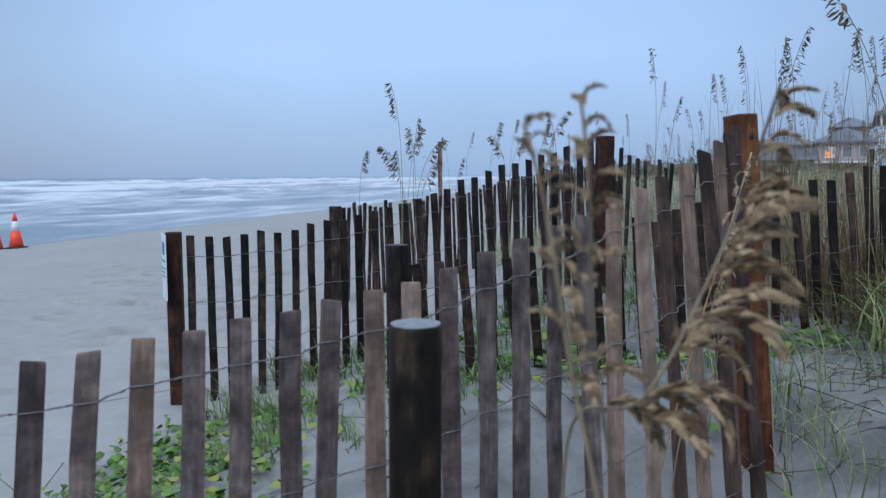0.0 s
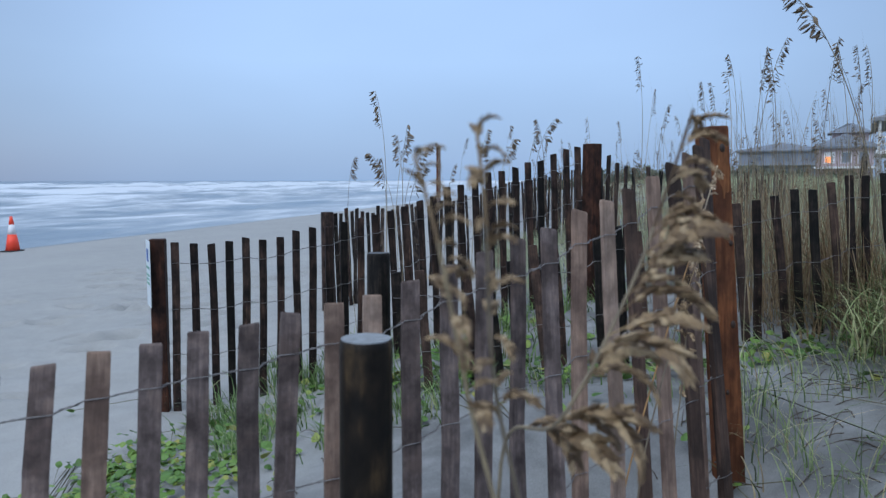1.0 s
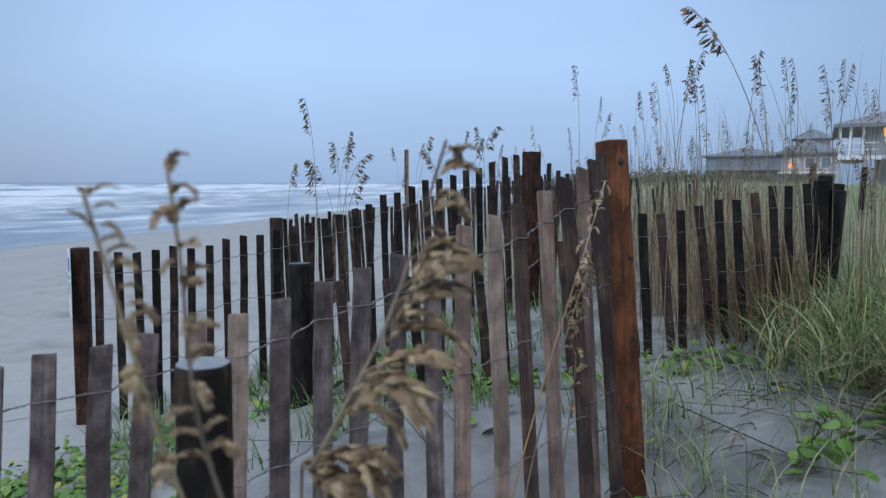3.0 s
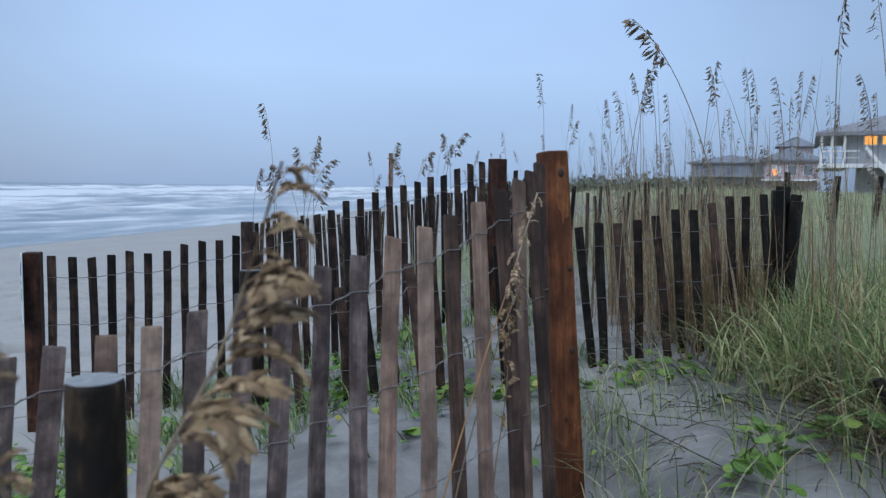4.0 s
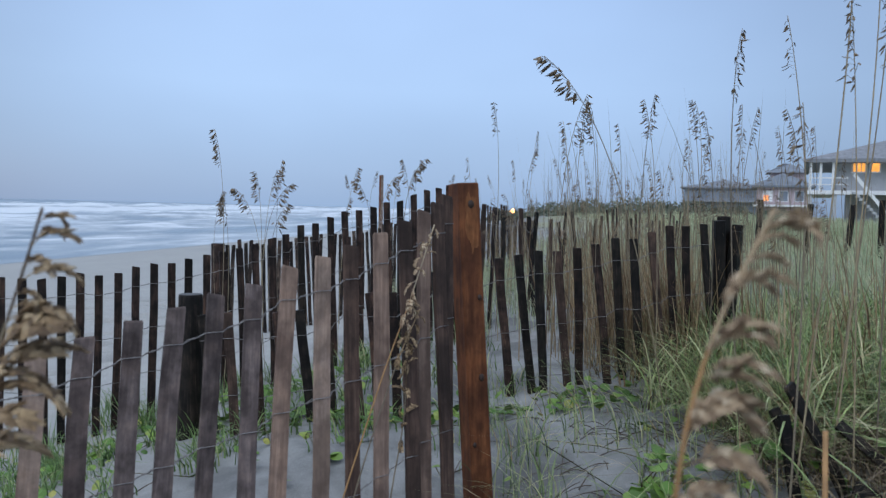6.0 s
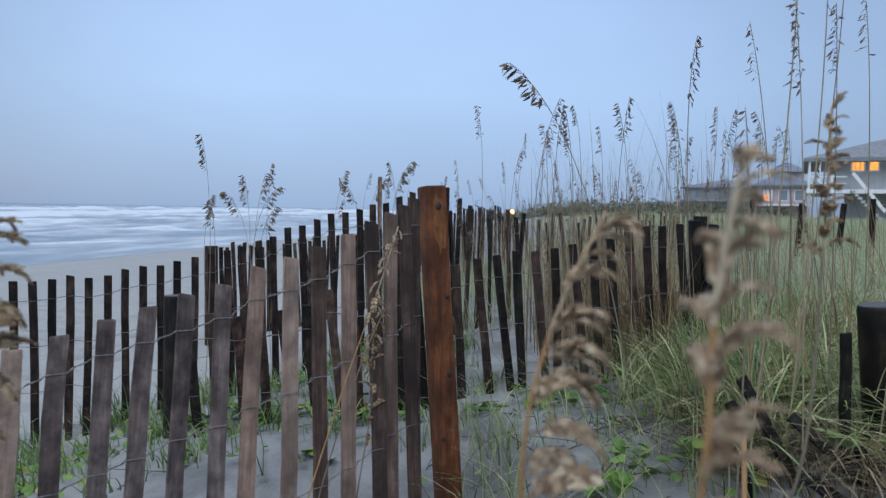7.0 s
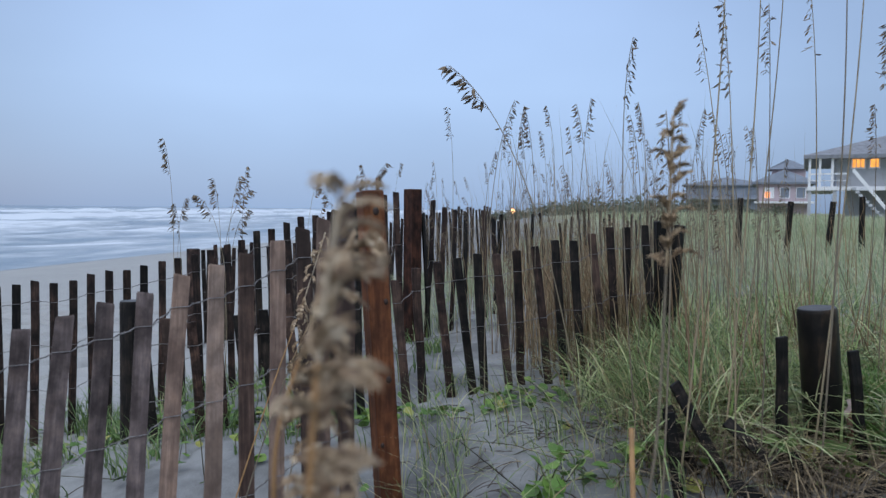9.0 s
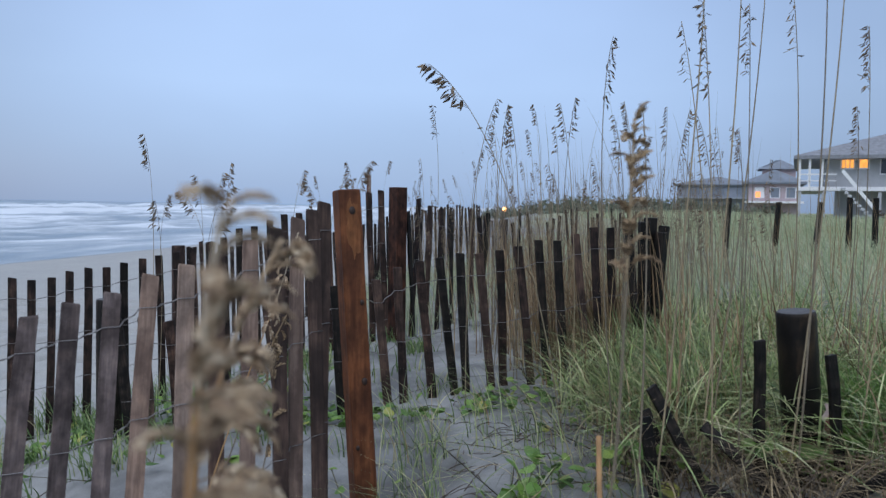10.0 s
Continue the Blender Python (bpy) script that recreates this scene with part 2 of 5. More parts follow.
M_REDDARK = wood("old_red_post", (0.022, 0.009, 0.006), (0.05, 0.02, 0.012), (0.085, 0.034, 0.02), (0.014, 0.006, 0.005), 0.7, 5.0, 0.2, 0.6)
M_KNOT = plain("knot_wood", (0.03, 0.014, 0.008), 0.6)
M_POST = wood("wet_round_post", (0.005, 0.004, 0.003), (0.015, 0.0105, 0.0068), (0.085, 0.055, 0.027), (0.0035, 0.003, 0.0027), 0.5, 4.0, 0.1, 0.85, (5, 5, 0.9))
M_ENDGRAIN = plain("grey_end_grain", (0.22, 0.235, 0.25), 0.75, 0, 0.25, 60.0, 0.001)
M_DARKEND = plain("dark_end_grain", (0.07, 0.07, 0.075), 0.75, 0, 0.3, 60.0, 0.001)
M_WIRE = plain("rusty_wire", (0.20, 0.19, 0.19), 0.5, 0.6, 0.4, 80.0)
M_SIGN = plain("sign_white", (0.62, 0.68, 0.72), 0.5, 0, 0.06, 6.0)
M_SIGN_GREEN = plain("sign_green", (0.10, 0.30, 0.22), 0.5)
M_SIGN_BLUE = plain("sign_blue", (0.06, 0.13, 0.35), 0.5)
M_GRASS = leafy("dune_grass_blades", [(0.0, (0.06, 0.095, 0.036)), (0.3, (0.17, 0.25, 0.095)), (0.58, (0.36, 0.45, 0.20)), (0.82, (0.56, 0.59, 0.34)), (0.93, (0.60, 0.52, 0.33)), (1.0, (0.40, 0.27, 0.15))], 0.4, 0.42)
M_FRESH = leafy("pale_green_blades", [(0.0, (0.24, 0.34, 0.12)), (0.45, (0.42, 0.52, 0.22)), (0.8, (0.60, 0.64, 0.36)), (1.0, (0.66, 0.58, 0.38))], 0.35, 0.3)
M_GREEN = leafy("green_tufts", [(0.0, (0.06, 0.11, 0.035)), (0.5, (0.13, 0.22, 0.07)), (0.85, (0.24, 0.33, 0.13)), (1.0, (0.42, 0.38, 0.22))], 0.5, 0.25)
# Field blades paler than the dune grass, with haze put into the colour.
M_FIELD = leafy("field_grass_blades", [(0.0, (0.28, 0.345, 0.22)), (0.5, (0.43, 0.50, 0.33)), (0.8, (0.56, 0.575, 0.40)), (1.0, (0.64, 0.585, 0.42))], 0.6, 0.5)
M_DRY = leafy("dry_stalks", [(0.0, (0.16, 0.105, 0.055)), (0.5, (0.27, 0.185, 0.10)), (1.0, (0.38, 0.28, 0.15))], 0.7, 0.1)
M_DEAD = leafy("dead_russet_stems", [(0.0, (0.12, 0.075, 0.045)), (0.5, (0.25, 0.165, 0.095)), (1.0, (0.42, 0.31, 0.19))], 0.7, 0.1)
M_CANE = plain("amber_cane", (0.36, 0.20, 0.08), 0.6, 0, 0.25, 30.0)
M_TAPE = plain("faded_tape", (0.55, 0.42, 0.40), 0.6, 0, 0.3, 40.0)
M_TAPE_RED = plain("red_tape", (0.20, 0.07, 0.06), 0.6, 0, 0.2)
M_LITTER = leafy("dark_litter", [(0.0, (0.06075, 0.04455, 0.0324)), (0.6, (0.162, 0.1188, 0.07425)), (1.0, (0.405, 0.3105, 0.189))], 0.8, 0.05)
# Darker copy of the spikelet tones: silhouetting against the sky, painted in.
M_HEAD_FAR = leafy("silhouetted_spikelets", [(0.0, (0.09, 0.064, 0.046)), (0.5, (0.17, 0.125, 0.09)), (1.0, (0.29, 0.215, 0.145))], 0.7, 0.2)
M_STEM = leafy("oat_stem", [(0.0, (0.15, 0.12, 0.09)), (0.5, (0.24, 0.195, 0.14)), (1.0, (0.38, 0.30, 0.19))], 0.6, 0.1)
M_HEAD = leafy("oat_spikelets", [(0.0, (0.11, 0.068, 0.04)), (0.4, (0.25, 0.165, 0.095)), (0.75, (0.40, 0.28, 0.165)), (1.0, (0.52, 0.39, 0.25))], 0.7, 0.2)
M_HEAD_PALE = leafy("pale_spikelets", [(0.0, (0.16, 0.10, 0.065)), (0.35, (0.34, 0.235, 0.15)), (0.75, (0.50, 0.37, 0.25)), (1.0, (0.66, 0.55, 0.42))], 0.7, 0.2)
M_LEAF = leafy("vine_leaves", [(0.0, (0.07, 0.155, 0.032)), (0.5, (0.14, 0.28, 0.055)), (0.85, (0.24, 0.38, 0.08)), (1.0, (0.42, 0.40, 0.10))], 0.4, 0.25)
M_VINE = plain("vine_runner", (0.10, 0.09, 0.04), 0.7)
M_TWIG = plain("dark_twig", (0.08, 0.062, 0.05), 0.8)
M_CONE = plain("cone_orange", (0.95, 0.075, 0.035), 0.45, 0, 0.06, 8.0)
M_CONE_WHITE = plain("cone_white_band", (0.75, 0.75, 0.78), 0.4, 0, 0.06)
M_RUBBER = plain("black_rubber", (0.02, 0.02, 0.02), 0.7)
M_SIDING = plain("pale_siding", (0.4, 0.416, 0.44), 0.7, 0, 0.08, 2.0)
M_PINK = plain("rose_siding", (0.42, 0.34, 0.36), 0.7, 0, 0.08, 2.0)
# Front house roof: the mist before it is put in as paler grey.
M_ROOF = plain("haze_paled_shingles", (0.20, 0.21, 0.235), 0.85, 0, 0.25, 3.0)
# Farther roofs: haze painted in as a flat blue-grey.
M_ROOF_FAR = plain("hazed_blue_shingles", (0.17, 0.195, 0.235), 0.9, 0, 0.2, 1.0)
# Close grey-blue tones stand in for haze over far walls, trim and panes.
M_HAZED_WALL = plain("hazed_siding", (0.235, 0.265, 0.315), 0.8, 0, 0.08, 2.0)
M_HAZED_TRIM = plain("hazed_trim", (0.28, 0.31, 0.36), 0.8, 0, 0.05)
M_HAZED_PANE = plain("hazed_window", (0.17, 0.20, 0.245), 0.4, 0, 0.1)
M_TRIM = plain("white_trim", (0.72, 0.73, 0.75), 0.6, 0, 0.05)
M_DECK = plain("dark_deck_wood", (0.07, 0.055, 0.05), 0.8, 0, 0.3)
M_LIT = glow("lit_window", (1.0, 0.42, 0.09), 1.4)
M_LIT_DIM = glow("lit_porch", (1.0, 0.36, 0.12), 1.6)
M_BULB = glow("lamp_bulb", (1.0, 0.45, 0.15), 7.0)
M_GLASS = plain("dark_window", (0.06, 0.07, 0.09), 0.12, 0, 0.2)
# Thicket leaves lightened and greyed: distance haze lies in their colour.
M_SHRUB = leafy("hazed_shrub_leaves", [(0.0, (0.10, 0.125, 0.10)), (0.6, (0.15, 0.175, 0.135)), (1.0, (0.20, 0.215, 0.165))], 0.7, 0.15)
M_FERN = leafy("bright_weed", [(0.0, (0.08, 0.18, 0.045)), (0.6, (0.15, 0.30, 0.075)), (1.0, (0.23, 0.39, 0.11))], 0.6, 0.25)


# ---------------------------------------------------------------- building helpers
def mesh_from(name, verts, faces):
    me = bpy.data.meshes.new(name)
    me.from_pydata(verts, [], faces)
    me.update()
    return me


def thing(name, at, label, category, group="", kind=""):
    e = new(name)
    e.location = at
    e.empty_display_size = 0.1
    return tagged(e, label, category, group, kind)


def part(name, bm, mat, parent, label="", smooth=False):
    """Links a bmesh, in world coordinates, as one mesh under a thing or a part."""
    if isinstance(bm, bmesh.types.BMesh):
        me = bpy.data.meshes.new(name)
        bmesh.ops.recalc_face_normals(bm, faces=bm.faces)
        bm.to_mesh(me)
        bm.free()
    else:
        me = bm
    if mat and not me.materials:
        me.materials.append(mat)
    if smooth:
        me.polygons.foreach_set("use_smooth", [True] * len(me.polygons))
    ob = new(name, me)
    ob.parent = parent
    root = parent if parent.type == "EMPTY" else parent.parent
    ob.matrix_parent_inverse = Matrix.Translation(-Vector(root.location))
    if parent is not root:
        ob.matrix_parent_inverse = Matrix.Identity(4)
    if label:
        ob["label"] = label
    return ob


def box(bm, lo, hi, m=None, bevel=0.0):
    """A box between two corners, turned by m if given."""
    r = bmesh.ops.create_cube(bm, size=1.0)
    c = [(a + b) / 2 for a, b in zip(lo, hi)]
    s = [abs(b - a) for a, b in zip(lo, hi)]
    bmesh.ops.transform(bm, matrix=Matrix.LocRotScale(c, None, s), verts=r["verts"])
    if bevel:
        edges = list({e for v in r["verts"] for e in v.link_edges})
        out = bmesh.ops.bevel(bm, geom=edges, offset=bevel, segments=1, affect="EDGES")
        vs = list({v for f in out["faces"] for v in f.verts} | {v for v in r["verts"] if v.is_valid})
    else:
        vs = r["verts"]
    if m is not None:
        bmesh.ops.transform(bm, matrix=m, verts=[v for v in vs if v.is_valid])


def tube_data(pts, radii, sides=4):
    """Vertices and faces of a tube along points."""
    verts, faces = [], []
    for i, p in enumerate(pts):
        d = (Vector(pts[min(i + 1, len(pts) - 1)]) - Vector(pts[max(i - 1, 0)])).normalized()
        a = d.cross(Vector((0.31, 0.9, 0.29))).normalized()
        b = d.cross(a)
        r = radii[i] if hasattr(radii, "__len__") else radii
        for k in range(sides):
            t = 2 * math.pi * k / sides
            verts.append(Vector(p) + (a * math.cos(t) + b * math.sin(t)) * r)
        if i:
            o = (i - 1) * sides
            for k in range(sides):
                k2 = (k + 1) % sides
                faces.append((o + k, o + k2, o + sides + k2, o + sides + k))
    faces.append(tuple(range(sides))[::-1])
    faces.append(tuple(range(len(verts) - sides, len(verts))))
    return verts, faces


def tube(name, pts, radii, mat, parent, sides=4, label=""):
    return part(name, mesh_from(name, *tube_data(pts, radii, sides)), mat, parent, label, True)


# ---------------------------------------------------------------- ground and sea
SHORE = (-10.2, 17.0, 0.245)
P_D = [-900, -60, -10, 0, 2.1, 6, 10.5, 12.3, 13.0, 13.45, 13.8, 14.4, 15.0, 15.5, 15.9, 18, 22, 40, 3000]
P_Z = [-9, -3, -1.0, -0.36, -0.15, -0.02, 0.06, 0.13, 0.26, 0.38, 0.49, 0.56, 0.59, 0.63, 0.67, 0.86, 0.98, 1.02, 1.0]


def ground_z(x, y):
    """Height of the sand: beach rising from the water to the dune."""
    x, y = np.asarray(x, float), np.asarray(y, float)
    d = x - (SHORE[0] + (y - SHORE[1]) * SHORE[2])
    d = d + 4.0 * np.clip((y - 11) / 16, 0, 1) * np.clip((d - 8) / 3, 0, 1)
    z = sum(np.interp(d + o, P_D, P_Z) for o in (-0.3, -0.15, 0, 0.15, 0.3)) / 5
    near = np.exp(-((x - 0.5) ** 2 + (y - 3) ** 2) / 90)
    z = z + near * (0.014 * np.sin(5.1 * x + 2.3 * y) + 0.012 * np.sin(3.7 * y - 4.4 * x + 1.0) + 0.007 * np.sin(11 * x - 9 * y) + 0.005 * np.sin(17 * y + 13 * x))
    z = z - 0.26 * np.exp(-((x - 0.70) ** 2 + (y - 2.02) ** 2) / 0.16)  # hollow scoured under the near fence
    z = z - 0.07 * np.exp(-((x - 1.0) ** 2 / 0.30 + (y - 3.22) ** 2 / 0.12))  # sand blown out along the half-buried fence
    far = 1 - near
    dune = np.clip((d - 16) / 6, 0, 1)
    z = z + far * dune * (0.10 * np.sin(0.31 * x + 0.2 * y) + 0.08 * np.sin(0.23 * y - 0.4 * x))
    return z


def gz(x, y):
    return float(ground_z(x, y))


def spaced(lo, fine_lo, fine_hi, hi, step, growth=1.13):
    mid = list(np.arange(fine_lo, fine_hi + step / 2, step))
    out, s, v = [], step, fine_hi
    while v < hi:
        s *= growth
        v += s
        out.append(v)
    pre, s, v = [], step, fine_lo
    while v > lo:
        s *= growth
        v -= s
        pre.append(v)
    return np.array(pre[::-1] + mid + out)


gx, gy = spaced(-900, -4.6, 3.6, 2500, 0.05, 1.09), spaced(-600, 0.4, 10.5, 3500, 0.05, 1.09)
GX, GY = np.meshgrid(gx, gy)
GZ = ground_z(GX, GY)
rng = np.random.default_rng(5)
for i in range(70):  # footprints and scuffs on the beach
    fx, fy = rng.uniform(-4.5, -1.3), rng.uniform(4.2, 10.4)
    a, la, lb = rng.uniform(-0.5, 0.9), rng.uniform(0.12, 0.19), rng.uniform(0.06, 0.09)
    u = ((GX - fx) * math.cos(a) + (GY - fy) * math.sin(a)) / la
    v = (-(GX - fx) * math.sin(a) + (GY - fy) * math.cos(a)) / lb
    q = u * u + v * v
    GZ += np.where(q < 9, -0.16 * np.exp(-q) + 0.03 * np.exp(-(np.sqrt(q) - 1.6) ** 2 * 3), 0)
for i in range(60):  # hollows blown in the dune sand
    fx, fy, s = rng.uniform(-0.6, 2.6), rng.uniform(1.4, 4.4), rng.uniform(0.05, 0.14)
    GZ += -rng.uniform(0.004, 0.018) * np.exp(-((GX - fx) ** 2 + (GY - fy) ** 2) / s ** 2)
for i in range(170):  # clods and pits in the trodden sand past the tall post
    fx, fy, s = rng.uniform(0.95, 2.0), rng.uniform(1.6, 3.1), rng.uniform(0.035, 0.08)
    GZ += rng.choice((-1, 1)) * rng.uniform(0.008, 0.022) * np.exp(-((GX - fx) ** 2 + (GY - fy) ** 2) / s ** 2)
nx = len(gx)
g_faces = [(j * nx + i, j * nx + i + 1, (j + 1) * nx + i + 1, (j + 1) * nx + i) for j in range(len(gy) - 1) for i in range(nx - 1)]
ground_mesh = mesh_from("ground", np.stack([GX.ravel(), GY.ravel(), GZ.ravel()], 1).tolist(), g_faces)
ground_mesh.materials.append(M_SAND)
ground_mesh.polygons.foreach_set("use_smooth", [True] * len(ground_mesh.polygons))
ground = tagged(new("ground", ground_mesh), "damp grey beach sand rising to a low dune", "sand", kind="structure")

su, sv = spaced(-4, 0, 60, 3200, 0.45, 1.05), spaced(-700, -40, 80, 4000, 1.1, 1.07)
SU, SV = np.meshgrid(su, sv)
SZ = np.zeros_like(SU)
for k, (c, amp, wide) in enumerate([(1.2, 0.05, 0.7), (4, 0.09, 1.0), (8, 0.14, 1.3), (13, 0.20, 1.6), (20, 0.28, 2.0), (29, 0.38, 2.4), (40, 0.5, 2.8), (53, 0.62, 3.2), (70, 0.8, 3.6), (92, 0.95, 4.2), (120, 1.1, 5), (155, 1.1, 6), (210, 0.8, 8)]):
    line = c + 0.10 * c * np.sin(0.045 * SV + 1.7 * k) + 0.04 * c * np.sin(0.13 * SV + 2.9 * k)
    along = np.clip(0.55 + 0.5 * np.sin(0.06 * SV + 2.3 * k) + 0.3 * np.sin(0.17 * SV + k), 0, 1.2)
    q = (SU - line) / wide
    SZ += amp * along * np.where(q < 0, np.exp(-q * q * 2.5), np.exp(-q * q * 0.5))
SZ += np.clip(SU / 20, 0, 1) * (0.05 * np.sin(1.1 * SU + 0.5 * SV) + 0.04 * np.sin(0.8 * SV - 0.9 * SU))
nu = len(su)
s_faces = [(j * nu + i, j * nu + i + 1, (j + 1) * nu + i + 1, (j + 1) * nu + i) for j in range(len(sv) - 1) for i in range(nu - 1)]
sea_mesh = mesh_from("sea", np.stack([SU.ravel(), SV.ravel(), SZ.ravel()], 1).tolist(), s_faces)
sea_mesh.materials.append(M_SEA)
sea_mesh.polygons.foreach_set("use_smooth", [True] * len(sea_mesh.polygons))
sea = tagged(new("water", sea_mesh), "rough grey sea with rows of white breaking surf", "sea", kind="structure")
k_len = math.hypot(1, SHORE[2])
sea.matrix_world = Matrix(((-1 / k_len, SHORE[2] / k_len, 0, SHORE[0]), (SHORE[2] / k_len, 1 / k_len, 0, SHORE[1]), (0, 0, 1, -0.35), (0, 0, 0, 1)))

# ---------------------------------------------------------------- slat fences
def slat_mesh(name, seed, mat, width=0.038, thick=0.011):
    """A sawn lath one unit long that hangs from its top, a little twisted and uneven."""
    r = random.Random(seed)
    verts, faces = [], []
    levels = [0.0, -0.006, -0.25, -0.5, -0.75, -1.0]
    slant = r.uniform(-0.004, 0.004)
    for i, z in enumerate(levels):
        w = width / 2 * (r.uniform(0.94, 1.05) if i > 1 else 1.0) - (0.0015 if i == 0 else 0)
        h = thick / 2 - (0.0015 if i == 0 else 0)
        ox, oy = (r.uniform(-0.003, 0.003), r.uniform(-0.004, 0.004)) if i > 1 else (0, 0)
        for sx, sy in ((-1, -1), (1, -1), (1, 1), (-1, 1)):
            verts.append((ox + sx * w, oy + sy * h, z + (slant * sx if i < 2 else 0)))
        if i:
            o = 4 * (i - 1)
            faces += [(o + k, o + 4 + k, o + 4 + (k + 1) % 4, o + (k + 1) % 4) for k in range(4)]
    faces += [(0, 1, 2, 3), (20, 23, 22, 21)]
    me = mesh_from(name, verts, faces)
    me.materials.append(mat)
    return me


SLATS = {m: [slat_mesh("slat", 31 * k + i, mat) for i in range(6)] for k, (m, mat) in enumerate((("near", M_NEAR), ("pale", M_PALE), ("dark", M_DARK), ("black", M_BLACK), ("far", M_FAR), ("tan", M_TAN), ("brown", M_BROWN)))}


def lerp_rows(rows, s):
    """Values between rows of (s, x, y, z) at s."""
    a = np.array(rows, float)
    return [float(np.interp(s, a[:, 0], a[:, k])) for k in range(1, a.shape[1])]


def slat_fence(label, rows, mats, lean_side, lean_back, seed, wires=(0.10, 0.33, 0.56, 0.80), jitter=0.012, skip=(), twist=True, sway=1.3):
    """A sand fence: laths at whole numbers along rows of (number, x, y, z) of their tops, bound by twisted wires. lean_side: degrees by which tops lean to -x; lean_back: to +y."""
    r = random.Random(seed)
    first, count = rows[0][0], int(rows[-1][0] - rows[0][0])
    mid = Vector(rows[len(rows) // 2][1:])
    fence = thing("sand_fence", (mid.x, mid.y, gz(mid.x, mid.y)), label, "fence", "sand fences")
    tops, ups, fwds = [], [], []
    for i in range(count + 1):
        s = first + i + r.uniform(-0.05, 0.05)
        x, y, z = lerp_rows(rows, s)
        x2, y2, _ = lerp_rows(rows, min(rows[-1][0], s + 0.6))
        x1, y1, _ = lerp_rows(rows, max(first, s - 0.6))
        z += r.uniform(-jitter, jitter)
        fwd = Vector((x2 - x1, y2 - y1, 0)).normalized()
        ls = lean_side(i) if callable(lean_side) else lean_side
        up = Vector((-math.tan(radians(ls + r.uniform(-sway, sway))), math.tan(radians(lean_back + r.uniform(-sway, sway))), 1)).normalized()
        top = Vector((x, y, z))
        tops.append(top), ups.append(up), fwds.append(fwd)
        if i in skip:
            continue
        length = (z - gz(x, y)) / up.z + 0.10
        side = (fwd - up * fwd.dot(up)).normalized()
        side = (side + up.cross(side) * r.uniform(-0.16, 0.16)).normalized()
        back = up.cross(side)
        kind = mats(i) if callable(mats) else mats
        ob = new("slat", SLATS[kind][r.randrange(6)])
        rot = Matrix((side, back, up)).transposed().to_4x4()
        ob.parent = fence
        ob.matrix_parent_inverse = Matrix.Translation(-Vector(fence.location))
        ob.matrix_basis = Matrix.Translation(top) @ rot @ Matrix.Diagonal((1, 1, length, 1))
    for w in wires:
        for strand in ((1, -1) if twist else (1,)):
            path = []
            for i, (t, u, f) in enumerate(zip(tops, ups, fwds)):
                n = f.cross(u).normalized()
                c = t - u * (w + 0.003 * math.sin(i * 1.7 + w * 9))
                sgn = strand * (1 if i % 2 else -1)
                path.append(c - f * 0.019 + n * 0.0085 * sgn)
                path.append(c + f * 0.019 + n * 0.0085 * sgn)
                if i < len(tops) - 1:
                    t2, u2 = tops[i + 1], ups[i + 1]
                    c2 = t2 - u2 * (w + 0.003 * math.sin((i + 1) * 1.7 + w * 9))
                    for q in (0.36, 0.5, 0.64):
                        wob = 0.0013 * strand * math.cos((q - 0.36) / 0.14 * math.pi)
                        path.append(c.lerp(c2, q) + u * wob + n * 0.001 * strand)
            tube("wire", path, 0.00125 if twist else 0.002, M_WIRE, fence, 4)
    return fence


def stretch(a, b, zs, first, pitch):
    """Rows of tops at an even pitch from a to b, with heights zs given as (metres along, z)."""
    a, b = Vector(a), Vector(b)
    run = (b - a).length
    zx, zy = [q[0] for q in zs], [q[1] for q in zs]
    return [(k, *a.lerp(b, (first + k * pitch) / run), float(np.interp(first + k * pitch, zx, zy))) for k in range(int((run - first) / pitch) + 1)]


NEAR_ROWS = [(-15, -1.15, 1.19, 0.955), (-8, -0.617, 1.427, 0.982), (-7, -0.542, 1.46, 0.988), (-5, -0.39, 1.53, 1.008), (-3, -0.235, 1.60, 1.03), (0, -0.007, 1.705, 1.069), (2, 0.146, 1.792, 1.112), (4, 0.306, 1.862, 1.165),
             (5, 0.382, 1.907, 1.187), (6, 0.457, 1.937, 1.224), (7, 0.528, 1.975, 1.245), (9, 0.668, 2.069, 1.307), (10, 0.73, 2.105, 1.335), (11, 0.782, 2.14, 1.36), (12, 0.818, 2.17, 1.385), (13, 0.846, 2.20, 1.405)]
NEAR_KIND = {9: "tan", 14: "tan", 15: "pale", 21: "tan", 22: "pale", 24: "tan", 23: "brown", 25: "brown", 26: "tan", 27: "brown", 28: "brown"}
near_fence = slat_fence("weathered grey wooden slat sand fence bound with twisted wire", NEAR_ROWS,
                        lambda i: NEAR_KIND.get(i, "near"), lambda i: 0.0 if i < 22 else 1.5, 10.5, 3, wires=(0.082, 0.335, 0.60, 0.85), jitter=0.004)
back_fence = slat_fence("dark wet wooden slat sand fence running up the dune",
                        stretch((-1.27, 3.722), (1.05, 4.63), [(0, 0.98), (0.38, 0.992), (0.56, 1.002), (0.88, 1.055), (1.13, 1.11), (1.476, 1.215), (1.725, 1.307), (2.05, 1.386), (2.35, 1.478), (2.5, 1.516)], 0.118, 0.0853), lambda i: "black" if i % 7 == 3 else "dark", lambda i: 0.0 if i < 12 else 2.0, 1.0, 8, jitter=0.012, sway=0.8)
